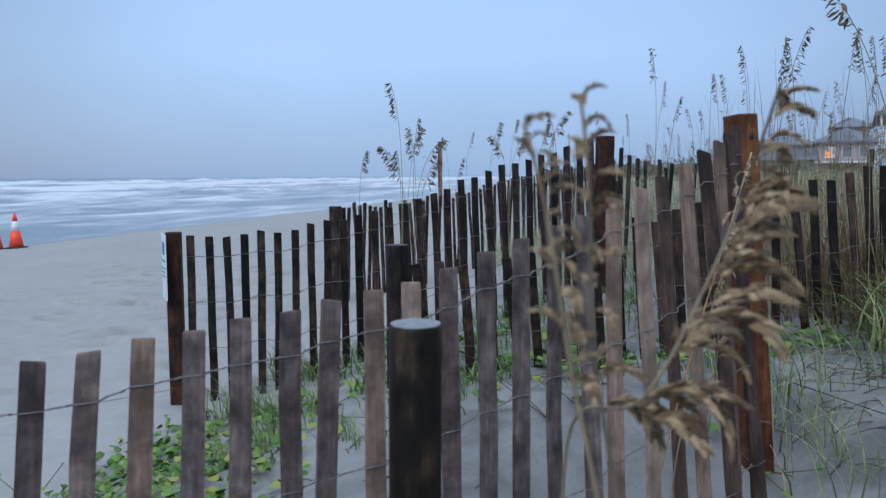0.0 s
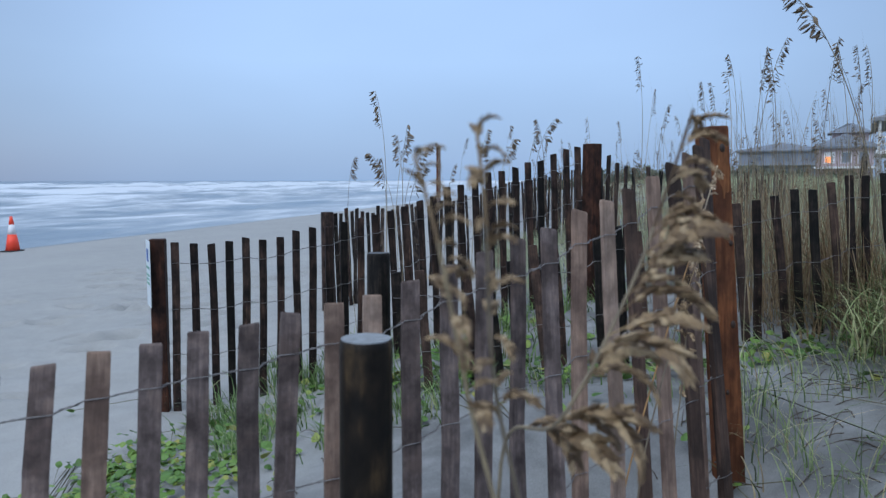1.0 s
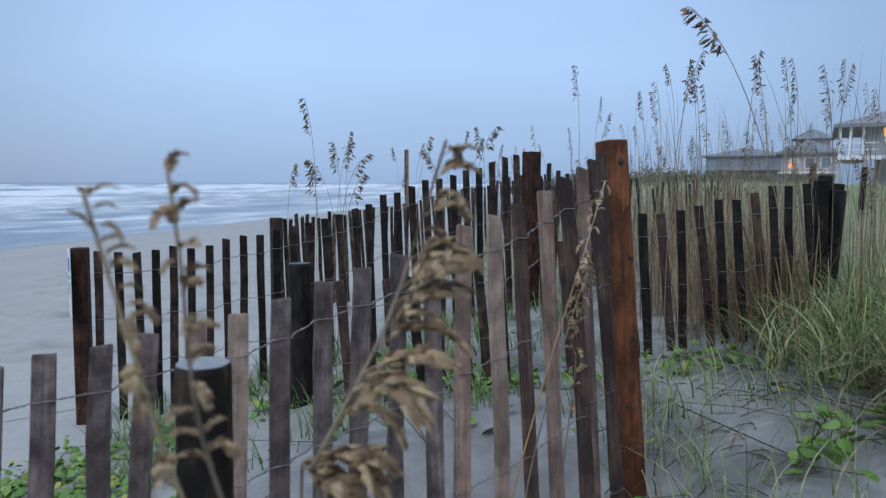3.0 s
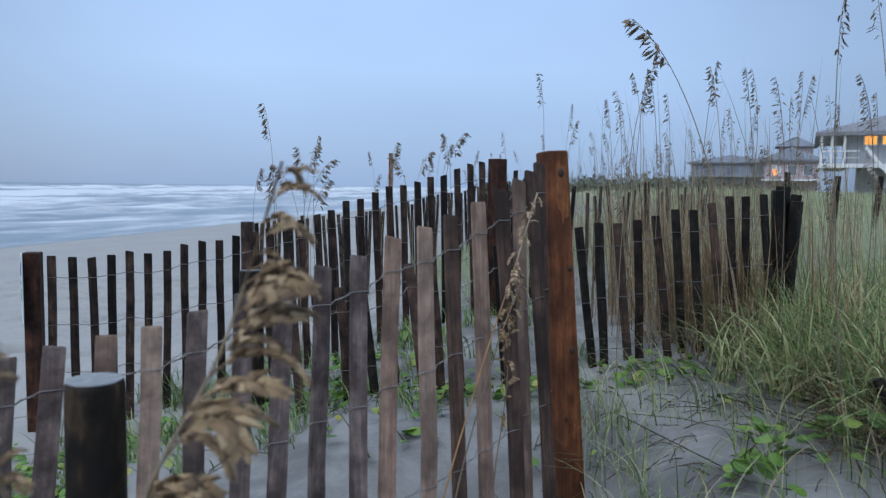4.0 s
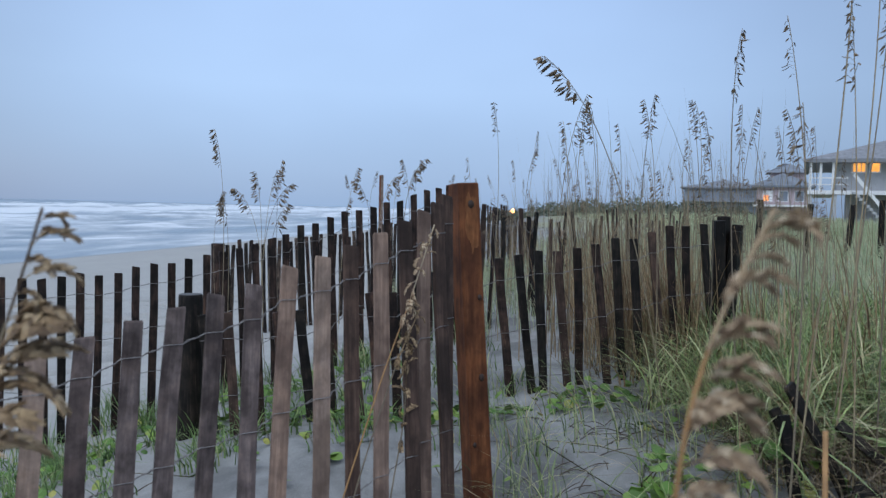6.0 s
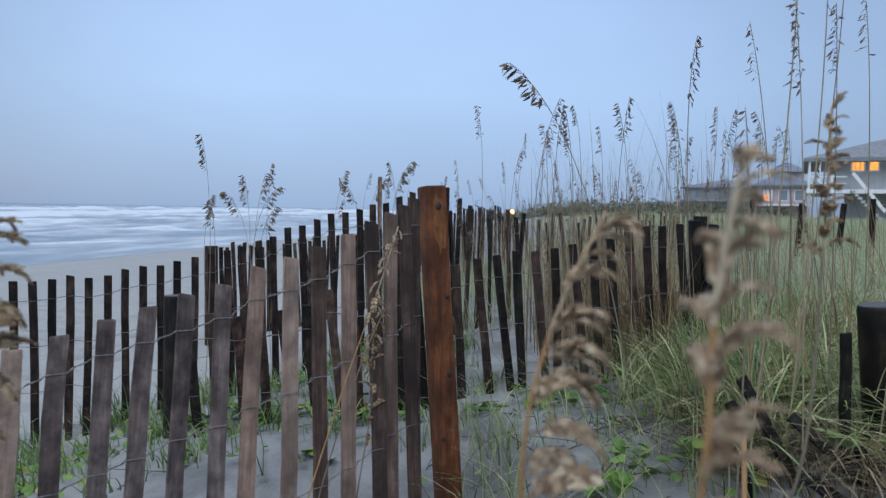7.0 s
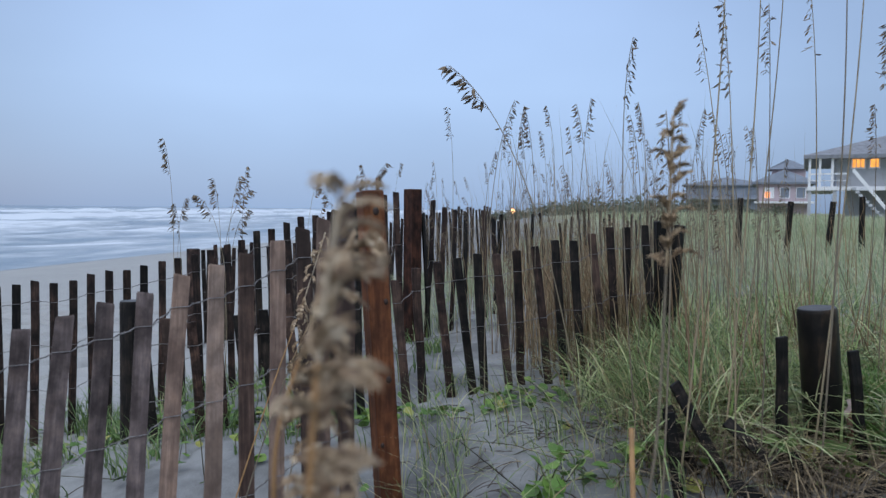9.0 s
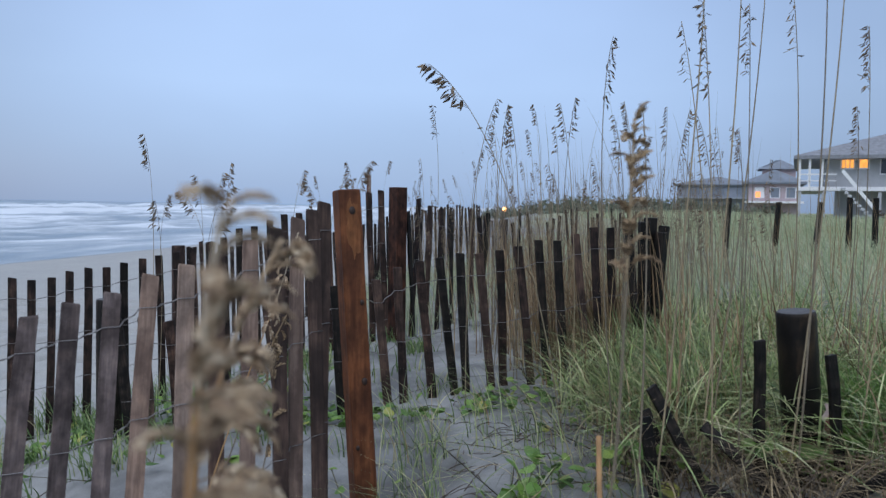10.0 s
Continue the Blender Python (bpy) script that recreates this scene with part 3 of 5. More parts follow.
mid_fence = slat_fence("blackened wooden slat sand fence half buried in dune sand",
                       stretch((-0.10, 3.05), (2.26, 3.55), [(0, 0.92), (0.22, 0.937), (0.5, 0.98), (0.79, 1.03), (1.38, 1.175), (1.76, 1.235), (2.15, 1.305), (2.33, 1.33)], 0.065, 0.0945), lambda i: ("black", "dark", "black", "brown", "dark")[(i * 3) % 5], 5.0, 1.0, 12, jitter=0.028, sway=2.6)
dune_fence = slat_fence("dark wooden slat sand fence crossing the grassy dune",
                        stretch((1.12, 4.68), (4.3, 8.6), [(0, 1.45), (0.5, 1.33), (1.2, 1.30), (2.2, 1.35), (5.1, 1.34)], 0.05, 0.125), lambda i: ("black", "dark", "brown", "dark")[(i * 3) % 4], 1.0, 1.0, 15, wires=(0.12, 0.4), jitter=0.07, twist=False, sway=5.0, skip=(5, 9, 14, 15, 22, 27, 33))
far_fence = slat_fence("silvered wooden slat sand fence farther along the dune",
                       stretch((-0.92, 6.85), (2.9, 11.0), [(0, 0.98), (1.6, 1.06), (3.2, 1.30), (4.0, 1.41), (4.85, 1.42), (4.95, 1.27), (5.7, 1.20)], 0.08, 0.068), lambda i: "far" if i % 3 else "dark", 1.0, 0.0, 21, wires=(0.12, 0.4), jitter=0.04, twist=False, sway=3.5, skip=(11, 19, 30))


# ---------------------------------------------------------------- posts
def round_post(label, top, radius, lean_side, lean_back, mat, end_mat, seed, name="round_post", group="round posts"):
    """A sawn round post: body with a worn rim, pale end grain."""
    r = random.Random(seed)
    x, y, z = top
    up = Vector((-math.tan(radians(lean_side)), math.tan(radians(lean_back)), 1)).normalized()
    length = (z - gz(x, y)) / up.z + 0.15
    base = Vector(top) - up * (length - 0.15)
    post = thing(name, base, label, "post", group)
    sides, verts, faces = 24, [], []
    wob = [1 + r.uniform(-0.02, 0.02) for _ in range(sides)]
    side = Vector((1, 0, 0)) - up * up.x
    side.normalize()
    back = up.cross(side)
    levels = [(0.0, 0.93), (0.004, 0.98), (0.012, 1.0), (length * 0.35, 1.01), (length * 0.7, 1.03), (length, 1.04)]
    for i, (h, s) in enumerate(levels):
        for k in range(sides):
            a = 2 * math.pi * k / sides
            verts.append(Vector(top) - up * h + (side * math.cos(a) + back * math.sin(a)) * radius * s * wob[k])
        if i:
            o = (i - 1) * sides
            faces += [(o + k, o + sides + k, o + sides + (k + 1) % sides, o + (k + 1) % sides) for k in range(sides)]
    body = part("body", mesh_from("body", verts, faces), mat, post, "", True)
    cap = [Vector(top) + up * 0.001 + (side * math.cos(2 * math.pi * k / sides) + back * math.sin(2 * math.pi * k / sides)) * radius * 0.94 * wob[k] for k in range(sides)]
    cap += [c - up * 0.01 for c in cap]
    part("end_grain", mesh_from("end_grain", cap, [tuple(range(sides))] + [(k, sides + k, sides + (k + 1) % sides, (k + 1) % sides) for k in range(sides)]), end_mat, post, "sawn grey end grain")
    return post


def square_post(label, top, size, lean_side, lean_back, turn, mat, group="square posts", above=0.0):
    x, y, z = top
    up = Vector((-math.tan(radians(lean_side)), math.tan(radians(lean_back)), 1)).normalized()
    length = (z - gz(x, y)) / up.z + 0.15
    base = Vector(top) - up * (length - 0.15)
    post = thing("square_post", base, label, "post", group)
    side = Vector((math.cos(radians(turn)), math.sin(radians(turn)), 0))
    side = (side - up * side.dot(up)).normalized()
    m = Matrix.Translation(top) @ Matrix((side, up.cross(side), up)).transposed().to_4x4()
    bm = bmesh.new()
    box(bm, (-size / 2, -size / 2, -length), (size / 2, size / 2, 0), m, 0.004)
    part("body", bm, mat, post)
    return post, m, length


round_post("wet dark round post with a sawn grey top", (0.009, 1.397, 1.044), 0.0425, -0.5, 0.5, M_POST, M_ENDGRAIN, 1)
round_post("blackened round post beside the half-buried fence", (-0.115, 3.19, 0.998), 0.047, 0, 1, M_BLACK, M_DARKEND, 2)
round_post("short dark round post among grass and broken slats", (2.157, 2.07, 1.127), 0.051, 6.0, 0, M_POST, M_DARKEND, 3)
round_post("dark round post standing in the far fence", (-0.88, 6.86, 1.005), 0.06, 0, 0, M_DARK, M_DARKEND, 4)
big, big_m, big_len = square_post("tall reddish-brown square post leaning at the end of the fence", (0.900, 2.297, 1.444), 0.067, 3.9, 2.6, 21, M_RED)
bm = bmesh.new()
pr = random.Random(4)
ring = []
for k in range(22):
    a = 2 * math.pi * k / 22
    ring.append((0.006 + 0.024 * math.cos(a) * pr.uniform(0.6, 1.08), -0.112 + 0.09 * math.sin(a) * pr.uniform(0.7, 1.1)))
lower = [bm.verts.new(big_m @ Vector((u, -0.0330, v))) for u, v in ring]
upper = [bm.verts.new(big_m @ Vector((u, -0.0342, v))) for u, v in ring]
bm.faces.new(upper)
for k in range(22):
    bm.faces.new((lower[k], lower[(k + 1) % 22], upper[(k + 1) % 22], upper[k]))
part("bare_patch", bm, M_AMBER, big, "patch of bare amber wood")
for kx, kz, s in ((0.004, -0.062, 0.010), (0.018, -0.33, 0.007), (0.012, -0.56, 0.009), (-0.02, -0.75, 0.006)):
    bm = bmesh.new()
    bmesh.ops.create_uvsphere(bm, u_segments=10, v_segments=6, radius=1.0)
    bmesh.ops.transform(bm, matrix=big_m @ Matrix.LocRotScale((kx, -0.0335, kz), None, (s, 0.0045, s * 1.25)), verts=bm.verts)
    part("knot", bm, M_KNOT, big, "dark wood knot", True)
square_post("dark brown square post where two fences meet", (1.09, 4.68, 1.518), 0.085, 0, 0, 40, M_REDDARK)
sign_post, sm, sl = square_post("dark brown square post with a small notice", (-1.235, 3.745, 1.013), 0.07, -0.5, 0, 10, M_REDDARK)
notice = thing("notice", tuple(sm @ Vector((-0.06, -0.02, -0.16))), "small white notice fixed to the side of a post", "sign")
nm = sm @ pose(-0.040, -0.03, -0.165, 0, 0, -72)
bm = bmesh.new()
box(bm, (-0.07, -0.002, -0.16), (0.07, 0.002, 0.16), nm, 0.001)
part("board", bm, M_SIGN, notice)
for lo, hi, mt in (((-0.03, -0.0045, 0.06), (0.03, -0.002, 0.12), M_SIGN_BLUE), ((-0.055, -0.0045, 0.025), (0.055, -0.002, 0.035), M_SIGN_GREEN), ((-0.05, -0.0045, -0.01), (0.05, -0.002, -0.002), M_SIGN_GREEN), ((-0.05, -0.0045, -0.03), (0.04, -0.002, -0.022), M_SIGN_GREEN), ((-0.05, -0.0045, -0.05), (0.045, -0.002, -0.042), M_SIGN_GREEN)):
    bm = bmesh.new()
    box(bm, lo, hi, nm)
    part("print", bm, mt, notice)
for k, (dx, dy, dz, h) in enumerate(((0, 0, 0.0, 0), (0.05, 0.05, 0.02, 1), (0.09, 0.0, -0.05, 2), (0.13, 0.07, -0.02, 3))):
    square_post("blackened broken stake in a cluster at the end of a fence", (2.27 + dx, 3.56 + dy, 1.345 + dz), 0.05, 2 - 2.5 * k, 0, 20 * k, M_BLACK, "stake cluster")
for k, (x, z, l) in enumerate(((5.40, 1.58, 2), (6.07, 1.54, 3), (6.64, 1.545, 5), (7.03, 1.615, -1), (7.39, 1.615, -1))):
    round_post("weathered post standing in the dune grass", (x, 9.0, z), 0.036, -l, 0, M_BLACK, M_DARKEND, 50 + k, group="posts in the grass")
pole, pm, pl = square_post("tall pale wooden pole on the beach with one red side", (0.27, 30.2, 2.72), 0.13, 0, 0, 35, M_PALE, "")
bm = bmesh.new()
box(bm, (-0.072, -0.06, -1.9), (-0.066, 0.06, -0.02), pm)
part("red_strip", bm, M_RED, pole, "dull red painted side")


# ---------------------------------------------------------------- cones
def traffic_cone(x, y):
    z = gz(x, y)
    c = thing("traffic_cone", (x, y, z), "orange traffic cone with white band on the sand", "cone", "traffic cones")
    bm = bmesh.new()
    box(bm, (x - 0.16, y - 0.16, z), (x + 0.16, y + 0.16, z + 0.03), None, 0.012)
    part("base", bm, M_RUBBER, c)
    for nm, z0, z1, r0, r1, mt in (("lower_body", 0.03, 0.36, 0.135, 0.085, M_CONE), ("band", 0.36, 0.56, 0.085, 0.052, M_CONE_WHITE), ("tip", 0.56, 0.73, 0.052, 0.024, M_CONE)):
        bm = bmesh.new()
        bmesh.ops.create_cone(bm, cap_ends=True, segments=20, radius1=r0, radius2=r1, depth=z1 - z0, matrix=Matrix.Translation((x, y, z + (z0 + z1) / 2)))
        part(nm, bm, mt, c, "white reflective band" if nm == "band" else "", True)


traffic_cone(-8.63, 15.0)
traffic_cone(-9.12, 15.1)


# ---------------------------------------------------------------- houses and lamp
def lit_house():
    x0, y0, g = 27.6, 45.0, gz(32, 47)
    h = thing("beach_house", (x0, y0, g), "pale raised beach house with porch and lit windows", "house", "beach houses")
    h.rotation_euler, h.scale = (0, 0, radians(-31)), (0.82, 1, 1)
    bm = bmesh.new()
    box(bm, (29.9, y0, 3.1), (42, y0 + 9, 5.25), None, 0.02)
    part("wall", bm, M_SIDING, h)
    bm = bmesh.new()
    box(bm, (31.0, y0 + 1.0, g - 0.3), (42, y0 + 8.5, 3.05), None, 0.02)
    part("lower_wall", bm, M_SIDING, h)
    verts = [(x0, y0 - 1.4, 4.85), (43.5, y0 - 1.4, 4.85), (43.5, y0 + 10.4, 4.85), (x0, y0 + 10.4, 4.85), (36.0, y0 + 4.5, 7.2), (40.0, y0 + 4.5, 7.2)]
    verts += [(a, b, c + 0.22) for a, b, c in verts[:4]]
    part("roof", mesh_from("roof", verts, [(0, 3, 2, 1), (0, 1, 7, 6), (1, 2, 8, 7), (2, 3, 9, 8), (3, 0, 6, 9), (6, 7, 5, 4), (7, 8, 5), (8, 9, 4, 5), (9, 6, 4)]), M_ROOF, h)
    for a, b, nm in ((30.95, 31.8, "window"), (32.15, 32.75, "window")):
        bm = bmesh.new()
        box(bm, (a - 0.09, y0 - 0.07, 4.25), (b + 0.09, y0 + 0.02, 5.23))
        w = part(nm, bm, M_TRIM, h)
        step = (b - a) / (3 if b - a > 0.7 else 1)
        k = a
        while k < b - 0.01:
            bm = bmesh.new()
            box(bm, (k + 0.03, y0 - 0.09, 4.34), (k + step - 0.03, y0 - 0.06, 5.15))
            part("pane", bm, M_LIT, w)
            k += step
    for a in (33.6, 35.4):
        bm = bmesh.new()
        box(bm, (a - 0.07, y0 - 0.07, 3.9), (a + 1.1, y0 + 0.02, 5.2))
        w = part("window", bm, M_TRIM, h)
        bm = bmesh.new()
        box(bm, (a, y0 - 0.09, 3.97), (a + 1.03, y0 - 0.06, 5.13))
        part("pane", bm, M_GLASS, w)
    bm = bmesh.new()
    box(bm, (27.9, y0 - 1.2, 2.85), (42, y0 - 0.01, 3.1))
    box(bm, (27.9, y0 + 0.0, 2.85), (29.88, y0 + 8.5, 3.1))
    part("deck", bm, M_TRIM, h)
    for a in (28.05, 28.75, 29.6):
        bm = bmesh.new()
        box(bm, (a - 0.09, y0 - 1.15, 3.1), (a + 0.09, y0 - 0.97, 4.85))
        part("porch_post", bm, M_TRIM, h)
    for a in (28.1, 29.8, 33.5, 37, 41):
        bm = bmesh.new()
        box(bm, (a - 0.12, y0 - 1.1, gz(a, y0) - 0.2), (a + 0.12, y0 - 0.86, 2.85))
        part("support", bm, M_SIDING, h)
    bm = bmesh.new()
    box(bm, (27.95, y0 - 1.18, 3.85), (30.6, y0 - 1.1, 3.93))
    box(bm, (27.95, y0 - 1.18, 3.45), (30.6, y0 - 1.1, 3.5))
    part("rail", bm, M_TRIM, h)
    for off, mt in ((0.0, M_SIDING), (1.5, M_DECK)):
        for q in range(10):
            x, z = 30.9 + off + q * 0.22, 3.0 - q * 0.2 - off * 0.35
            bm = bmesh.new()
            box(bm, (x, y0 - 2.2, z - 0.16), (x + 0.26, y0 - 1.25, z))
            part("stair_tread", bm, mt, h)
    bm = bmesh.new()
    m = Matrix.Translation((31.85, y0 - 2.25, 2.75)) @ pose(0, 0, 0, 0, 47, 0)
    box(bm, (-1.6, -0.05, 0.1), (1.6, 0.05, 0.32), m)
    part("stringer", bm, M_TRIM, h)


def gable_house(x, y, w, d, eave, ridge, wall, roof, label, lit=False):
    g = gz(x, y)
    h = thing("beach_house", (x, y, g), label, "house", "beach houses")
    h.rotation_euler = (0, 0, radians(-28))
    bm = bmesh.new()
    box(bm, (x - w / 2, y, g - 0.3), (x + w / 2, y + d, eave), None, 0.03)
    part("wall", bm, wall, h)
    o = 0.6
    verts = [(x - w / 2 - o, y - o, eave), (x + w / 2 + o, y - o, eave), (x + w / 2 + o, y + d + o, eave), (x - w / 2 - o, y + d + o, eave), (x, y - o + w * 0.32, ridge), (x, y + d + o - w * 0.32, ridge)]
    verts += [(a, b, c + 0.2) for a, b, c in verts[:4]]
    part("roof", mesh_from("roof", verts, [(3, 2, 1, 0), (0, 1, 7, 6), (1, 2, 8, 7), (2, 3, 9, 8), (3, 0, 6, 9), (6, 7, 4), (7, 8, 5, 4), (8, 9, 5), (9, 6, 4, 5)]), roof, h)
    for k in range(3):
        a = x - w / 2 + w * (0.14 + 0.30 * k)
        bm = bmesh.new()
        box(bm, (a - 0.08, y - 0.06, eave - 1.55), (a + w * 0.16 + 0.08, y + 0.02, eave - 0.35))
        win = part("window", bm, M_TRIM if lit else M_HAZED_TRIM, h)
        bm = bmesh.new()
        box(bm, (a, y - 0.09, eave - 1.48), (a + w * (0.10 if lit and k == 0 else 0.16), y - 0.05, eave - (0.85 if lit and k == 0 else 0.42)))
        part("pane", bm, M_LIT_DIM if lit and k == 0 else M_HAZED_PANE, win)
    bm = bmesh.new()
    box(bm, (x - w / 2 - 0.3, y - 1.6, eave - 2.1), (x + w / 2 + 0.3, y - 0.02, eave - 1.9))
    part("deck", bm, M_TRIM if lit else M_HAZED_TRIM, h)
    if lit:  # a smaller upper storey with its own hipped roof
        bm = bmesh.new()
        box(bm, (x - 1.2, y + 2.6, eave + 0.3), (x + 2.2, y + 6.4, ridge + 0.15), None, 0.03)
        part("upper_wall", bm, wall, h)
        uv = [(x - 1.7, y + 2.1, ridge + 0.1), (x + 2.7, y + 2.1, ridge + 0.1), (x + 2.7, y + 6.9, ridge + 0.1), (x - 1.7, y + 6.9, ridge + 0.1), (x + 0.2, y + 4.2, ridge + 1.25), (x + 0.8, y + 4.8, ridge + 1.25)]
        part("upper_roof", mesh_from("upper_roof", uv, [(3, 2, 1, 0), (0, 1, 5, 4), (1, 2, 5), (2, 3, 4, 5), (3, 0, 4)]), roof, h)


lit_house()
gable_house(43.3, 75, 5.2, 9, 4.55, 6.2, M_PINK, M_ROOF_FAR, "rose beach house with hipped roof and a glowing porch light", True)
gable_house(53.5, 110, 12, 10, 5.6, 7.15, M_HAZED_WALL, M_ROOF_FAR, "haze-greyed beach house with long hipped roof")
gable_house(73, 150, 16, 12, 5.0, 7.2, M_HAZED_WALL, M_ROOF_FAR, "haze-greyed low house far along the dune")

lamp_x, lamp_y = 11.0, 60.0
lamp = thing("lamp_post", (lamp_x, lamp_y, gz(lamp_x, lamp_y)), "low lamp post with a warm glowing bulb", "lamp")
tube("pole", [(lamp_x, lamp_y, gz(lamp_x, lamp_y) - 0.2), (lamp_x, lamp_y, 1.15)], 0.05, M_DECK, lamp, 8)
bm = bmesh.new()
bmesh.ops.create_uvsphere(bm, u_segments=12, v_segments=8, radius=0.17, matrix=Matrix.Translation((lamp_x, lamp_y, 1.33)))
part("bulb", bm, M_BULB, lamp, "glowing warm bulb", True)


# ---------------------------------------------------------------- sea oats
def spikelet_mesh(seed, wide=0.155, curl=0.30):
    """A flat, pointed, slightly bent spikelet one unit long with overlapping scales at its edges."""
    r = random.Random(seed)
    verts, faces, n = [(0, 0, 0)], [], 5
    for k in range(n):
        u = (k + 0.6) / n
        w = wide * math.sin(math.pi * min(1, u * 0.92 + 0.06)) ** 0.8 * r.uniform(0.85, 1.15)
        b = curl * u * u
        verts += [(w, b, -u), (0, b + 0.055, -u + 0.03), (-w, b, -u), (0, b - 0.055, -u + 0.03)]
    verts.append((0, curl * 1.25, -1.10))
    for c in range(4):
        c2 = (c + 1) % 4
        faces.append((0, 1 + c2, 1 + c))
        for k in range(n - 1):
            o = 1 + 4 * k
            faces.append((o + c, o + c2, o + 4 + c2, o + 4 + c))
        faces.append((1 + 4 * (n - 1) + c, 1 + 4 * (n - 1) + c2, len(verts) - 1))
    return verts, faces


SPIKELETS = [spikelet_mesh(i) for i in range(5)]


def tassel_mesh(seed):
    """A curled side branch one unit long: plump pointed florets overlapping in two ranks along a bent axis."""
    r = random.Random(seed)
    verts, faces = [], []
    bend, n = r.uniform(0.7, 1.9), 26
    p, a = Vector((0, 0, -0.22)), 0.0
    verts += [Vector((0.012 * math.cos(2.1 * q), 0.012 * math.sin(2.1 * q), z)) for z in (0.0, -0.30) for q in range(3)]
    faces += [(q, (q + 1) % 3, 3 + (q + 1) % 3, 3 + q) for q in range(3)]
    for k in range(n):
        u = k / (n - 1)
        ax = Vector((0, math.sin(a), -math.cos(a)))
        out = Vector((1 if k % 2 else -1, 0, 0))
        wide = (0.35 + 0.65 * math.sin(math.pi * min(1, 0.15 + u * 0.85)) ** 0.7)
        d = (ax + out * r.uniform(0.22, 0.5) + Vector((0, 1, 0)) * r.gauss(0, 0.16)).normalized()
        L, w, h = r.uniform(0.20, 0.30) * wide, r.uniform(0.05, 0.075) * wide, 0.05 * wide
        side = d.cross(Vector((0, 1, 0.2))).normalized()
        up = side.cross(d)
        q = p + out * 0.012 + up * r.uniform(-0.02, 0.02)
        o = len(verts)
        verts += [q, q + d * L * 0.4 + side * w, q + d * L * 0.4 - side * w, q + d * L * 0.38 + up * h, q + d * L * 0.38 - up * h, q + d * L + ax * 0.03 * L]
        faces += [(o, o + 1, o + 3), (o, o + 3, o + 2), (o + 1, o + 5, o + 3), (o + 3, o + 5, o + 2), (o, o + 4, o + 1), (o, o + 2, o + 4), (o + 1, o + 4, o + 5), (o + 2, o + 5, o + 4)]
        p = p + ax * (1.0 / n) * 0.92
        a += bend / n
    return verts, faces


CURLED = {}
for tone, mat in (("brown", M_HEAD), ("pale", M_HEAD_PALE)):
    CURLED[tone] = []
    for i in range(5):
        me = mesh_from("tassel", *tassel_mesh(20 + i))
        me.materials.append(mat)
        CURLED[tone].append(me)


def seed_head(path, droop, r, count, size, plant):
    """Flat drooping spikelets on short twigs along the end of a stem."""
    verts, faces = [], []
    n = len(path)
    for i in range(count):
        f = i / count * (n - 1.001)
        k = int(f)
        p = path[k].lerp(path[k + 1], f - k)
        d = (path[k + 1] - path[k]).normalized()
        fan = Vector((r.gauss(0, 0.4), r.gauss(0, 0.4), r.uniform(-0.2, 0.4))) + droop * 0.8
        fan.normalize()
        reach = r.uniform(0.15, 1.1) * (1.2 - 0.9 * i / count) * size
        q = p + fan * reach + d * reach * 0.8
        o = len(verts)
        a, b = d.cross(fan).normalized() * 0.0007, Vector((0, 0, 0.0007))
        verts += [p - a, p + a, q + a, q - a, p + b, q + b]
        faces += [(o, o + 1, o + 2, o + 3), (o + 1, o + 4, o + 5, o + 2), (o + 4, o, o + 3, o + 5)]
        ax = (fan * r.uniform(0.5, 1.1) + Vector((0, 0, -0.75)) + d * r.uniform(-0.1, 0.5)).normalized()
        side = ax.cross(Vector((r.gauss(0, 1), r.gauss(0, 1), r.gauss(0, 1)))).normalized()
        L = size * r.uniform(0.75, 1.3)
        m = Matrix.Translation(q) @ Matrix((side, ax.cross(side) * -1, -ax)).transposed().to_4x4() @ Matrix.Diagonal((L * r.uniform(0.8, 1.2), L, L, 1))
        shape_verts, shape_faces = SPIKELETS[r.randrange(5)]
        o = len(verts)
        verts += [m @ Vector(v) for v in shape_verts]
        faces += [tuple(o + c for c in f) for f in shape_faces]
    head = part("seed_head", mesh_from("seed_head", verts, faces), M_HEAD_FAR, plant)
    head["kind"] = "stuff"
    return head


def sea_oat(base_xy, tip, seed, label="tall tan sea oat stalk with drooping seed head", size=0.0165, head=0.24, droop=None, count=34, bow=0.5, thick=0.0022):
    r = random.Random(seed)
    bx, by = base_xy
    base = Vector((bx, by, gz(bx, by) - 0.02))
    tip = Vector(tip)
    droop = Vector(droop or (-0.9, r.uniform(-0.4, 0.4), -0.2)).normalized()
    tall = tip.z - base.z
    # the stem rises straight, then bows over towards its tip
    ctrl = base.lerp(tip, 0.72) + Vector((-droop.x * bow * 0.16 * tall, -droop.y * bow * 0.16 * tall, 0.14 * bow * tall))
    n = 22
    path = [base * (1 - t) ** 2 + ctrl * 2 * t * (1 - t) + tip * t * t for t in [i / n for i in range(n + 1)]]
    plant = thing("sea_oat", base, label, "sea oat", "sea oats")
    tube("stem", path, [thick * (1 - 0.65 * i / n) for i in range(n + 1)], M_STEM, plant, 4)
    run, k = 0.0, n
    while k > 1 and run < head:
        run += (path[k] - path[k - 1]).length
        k -= 1
    seed_head(path[k:], droop, r, count, size, plant)
    return plant


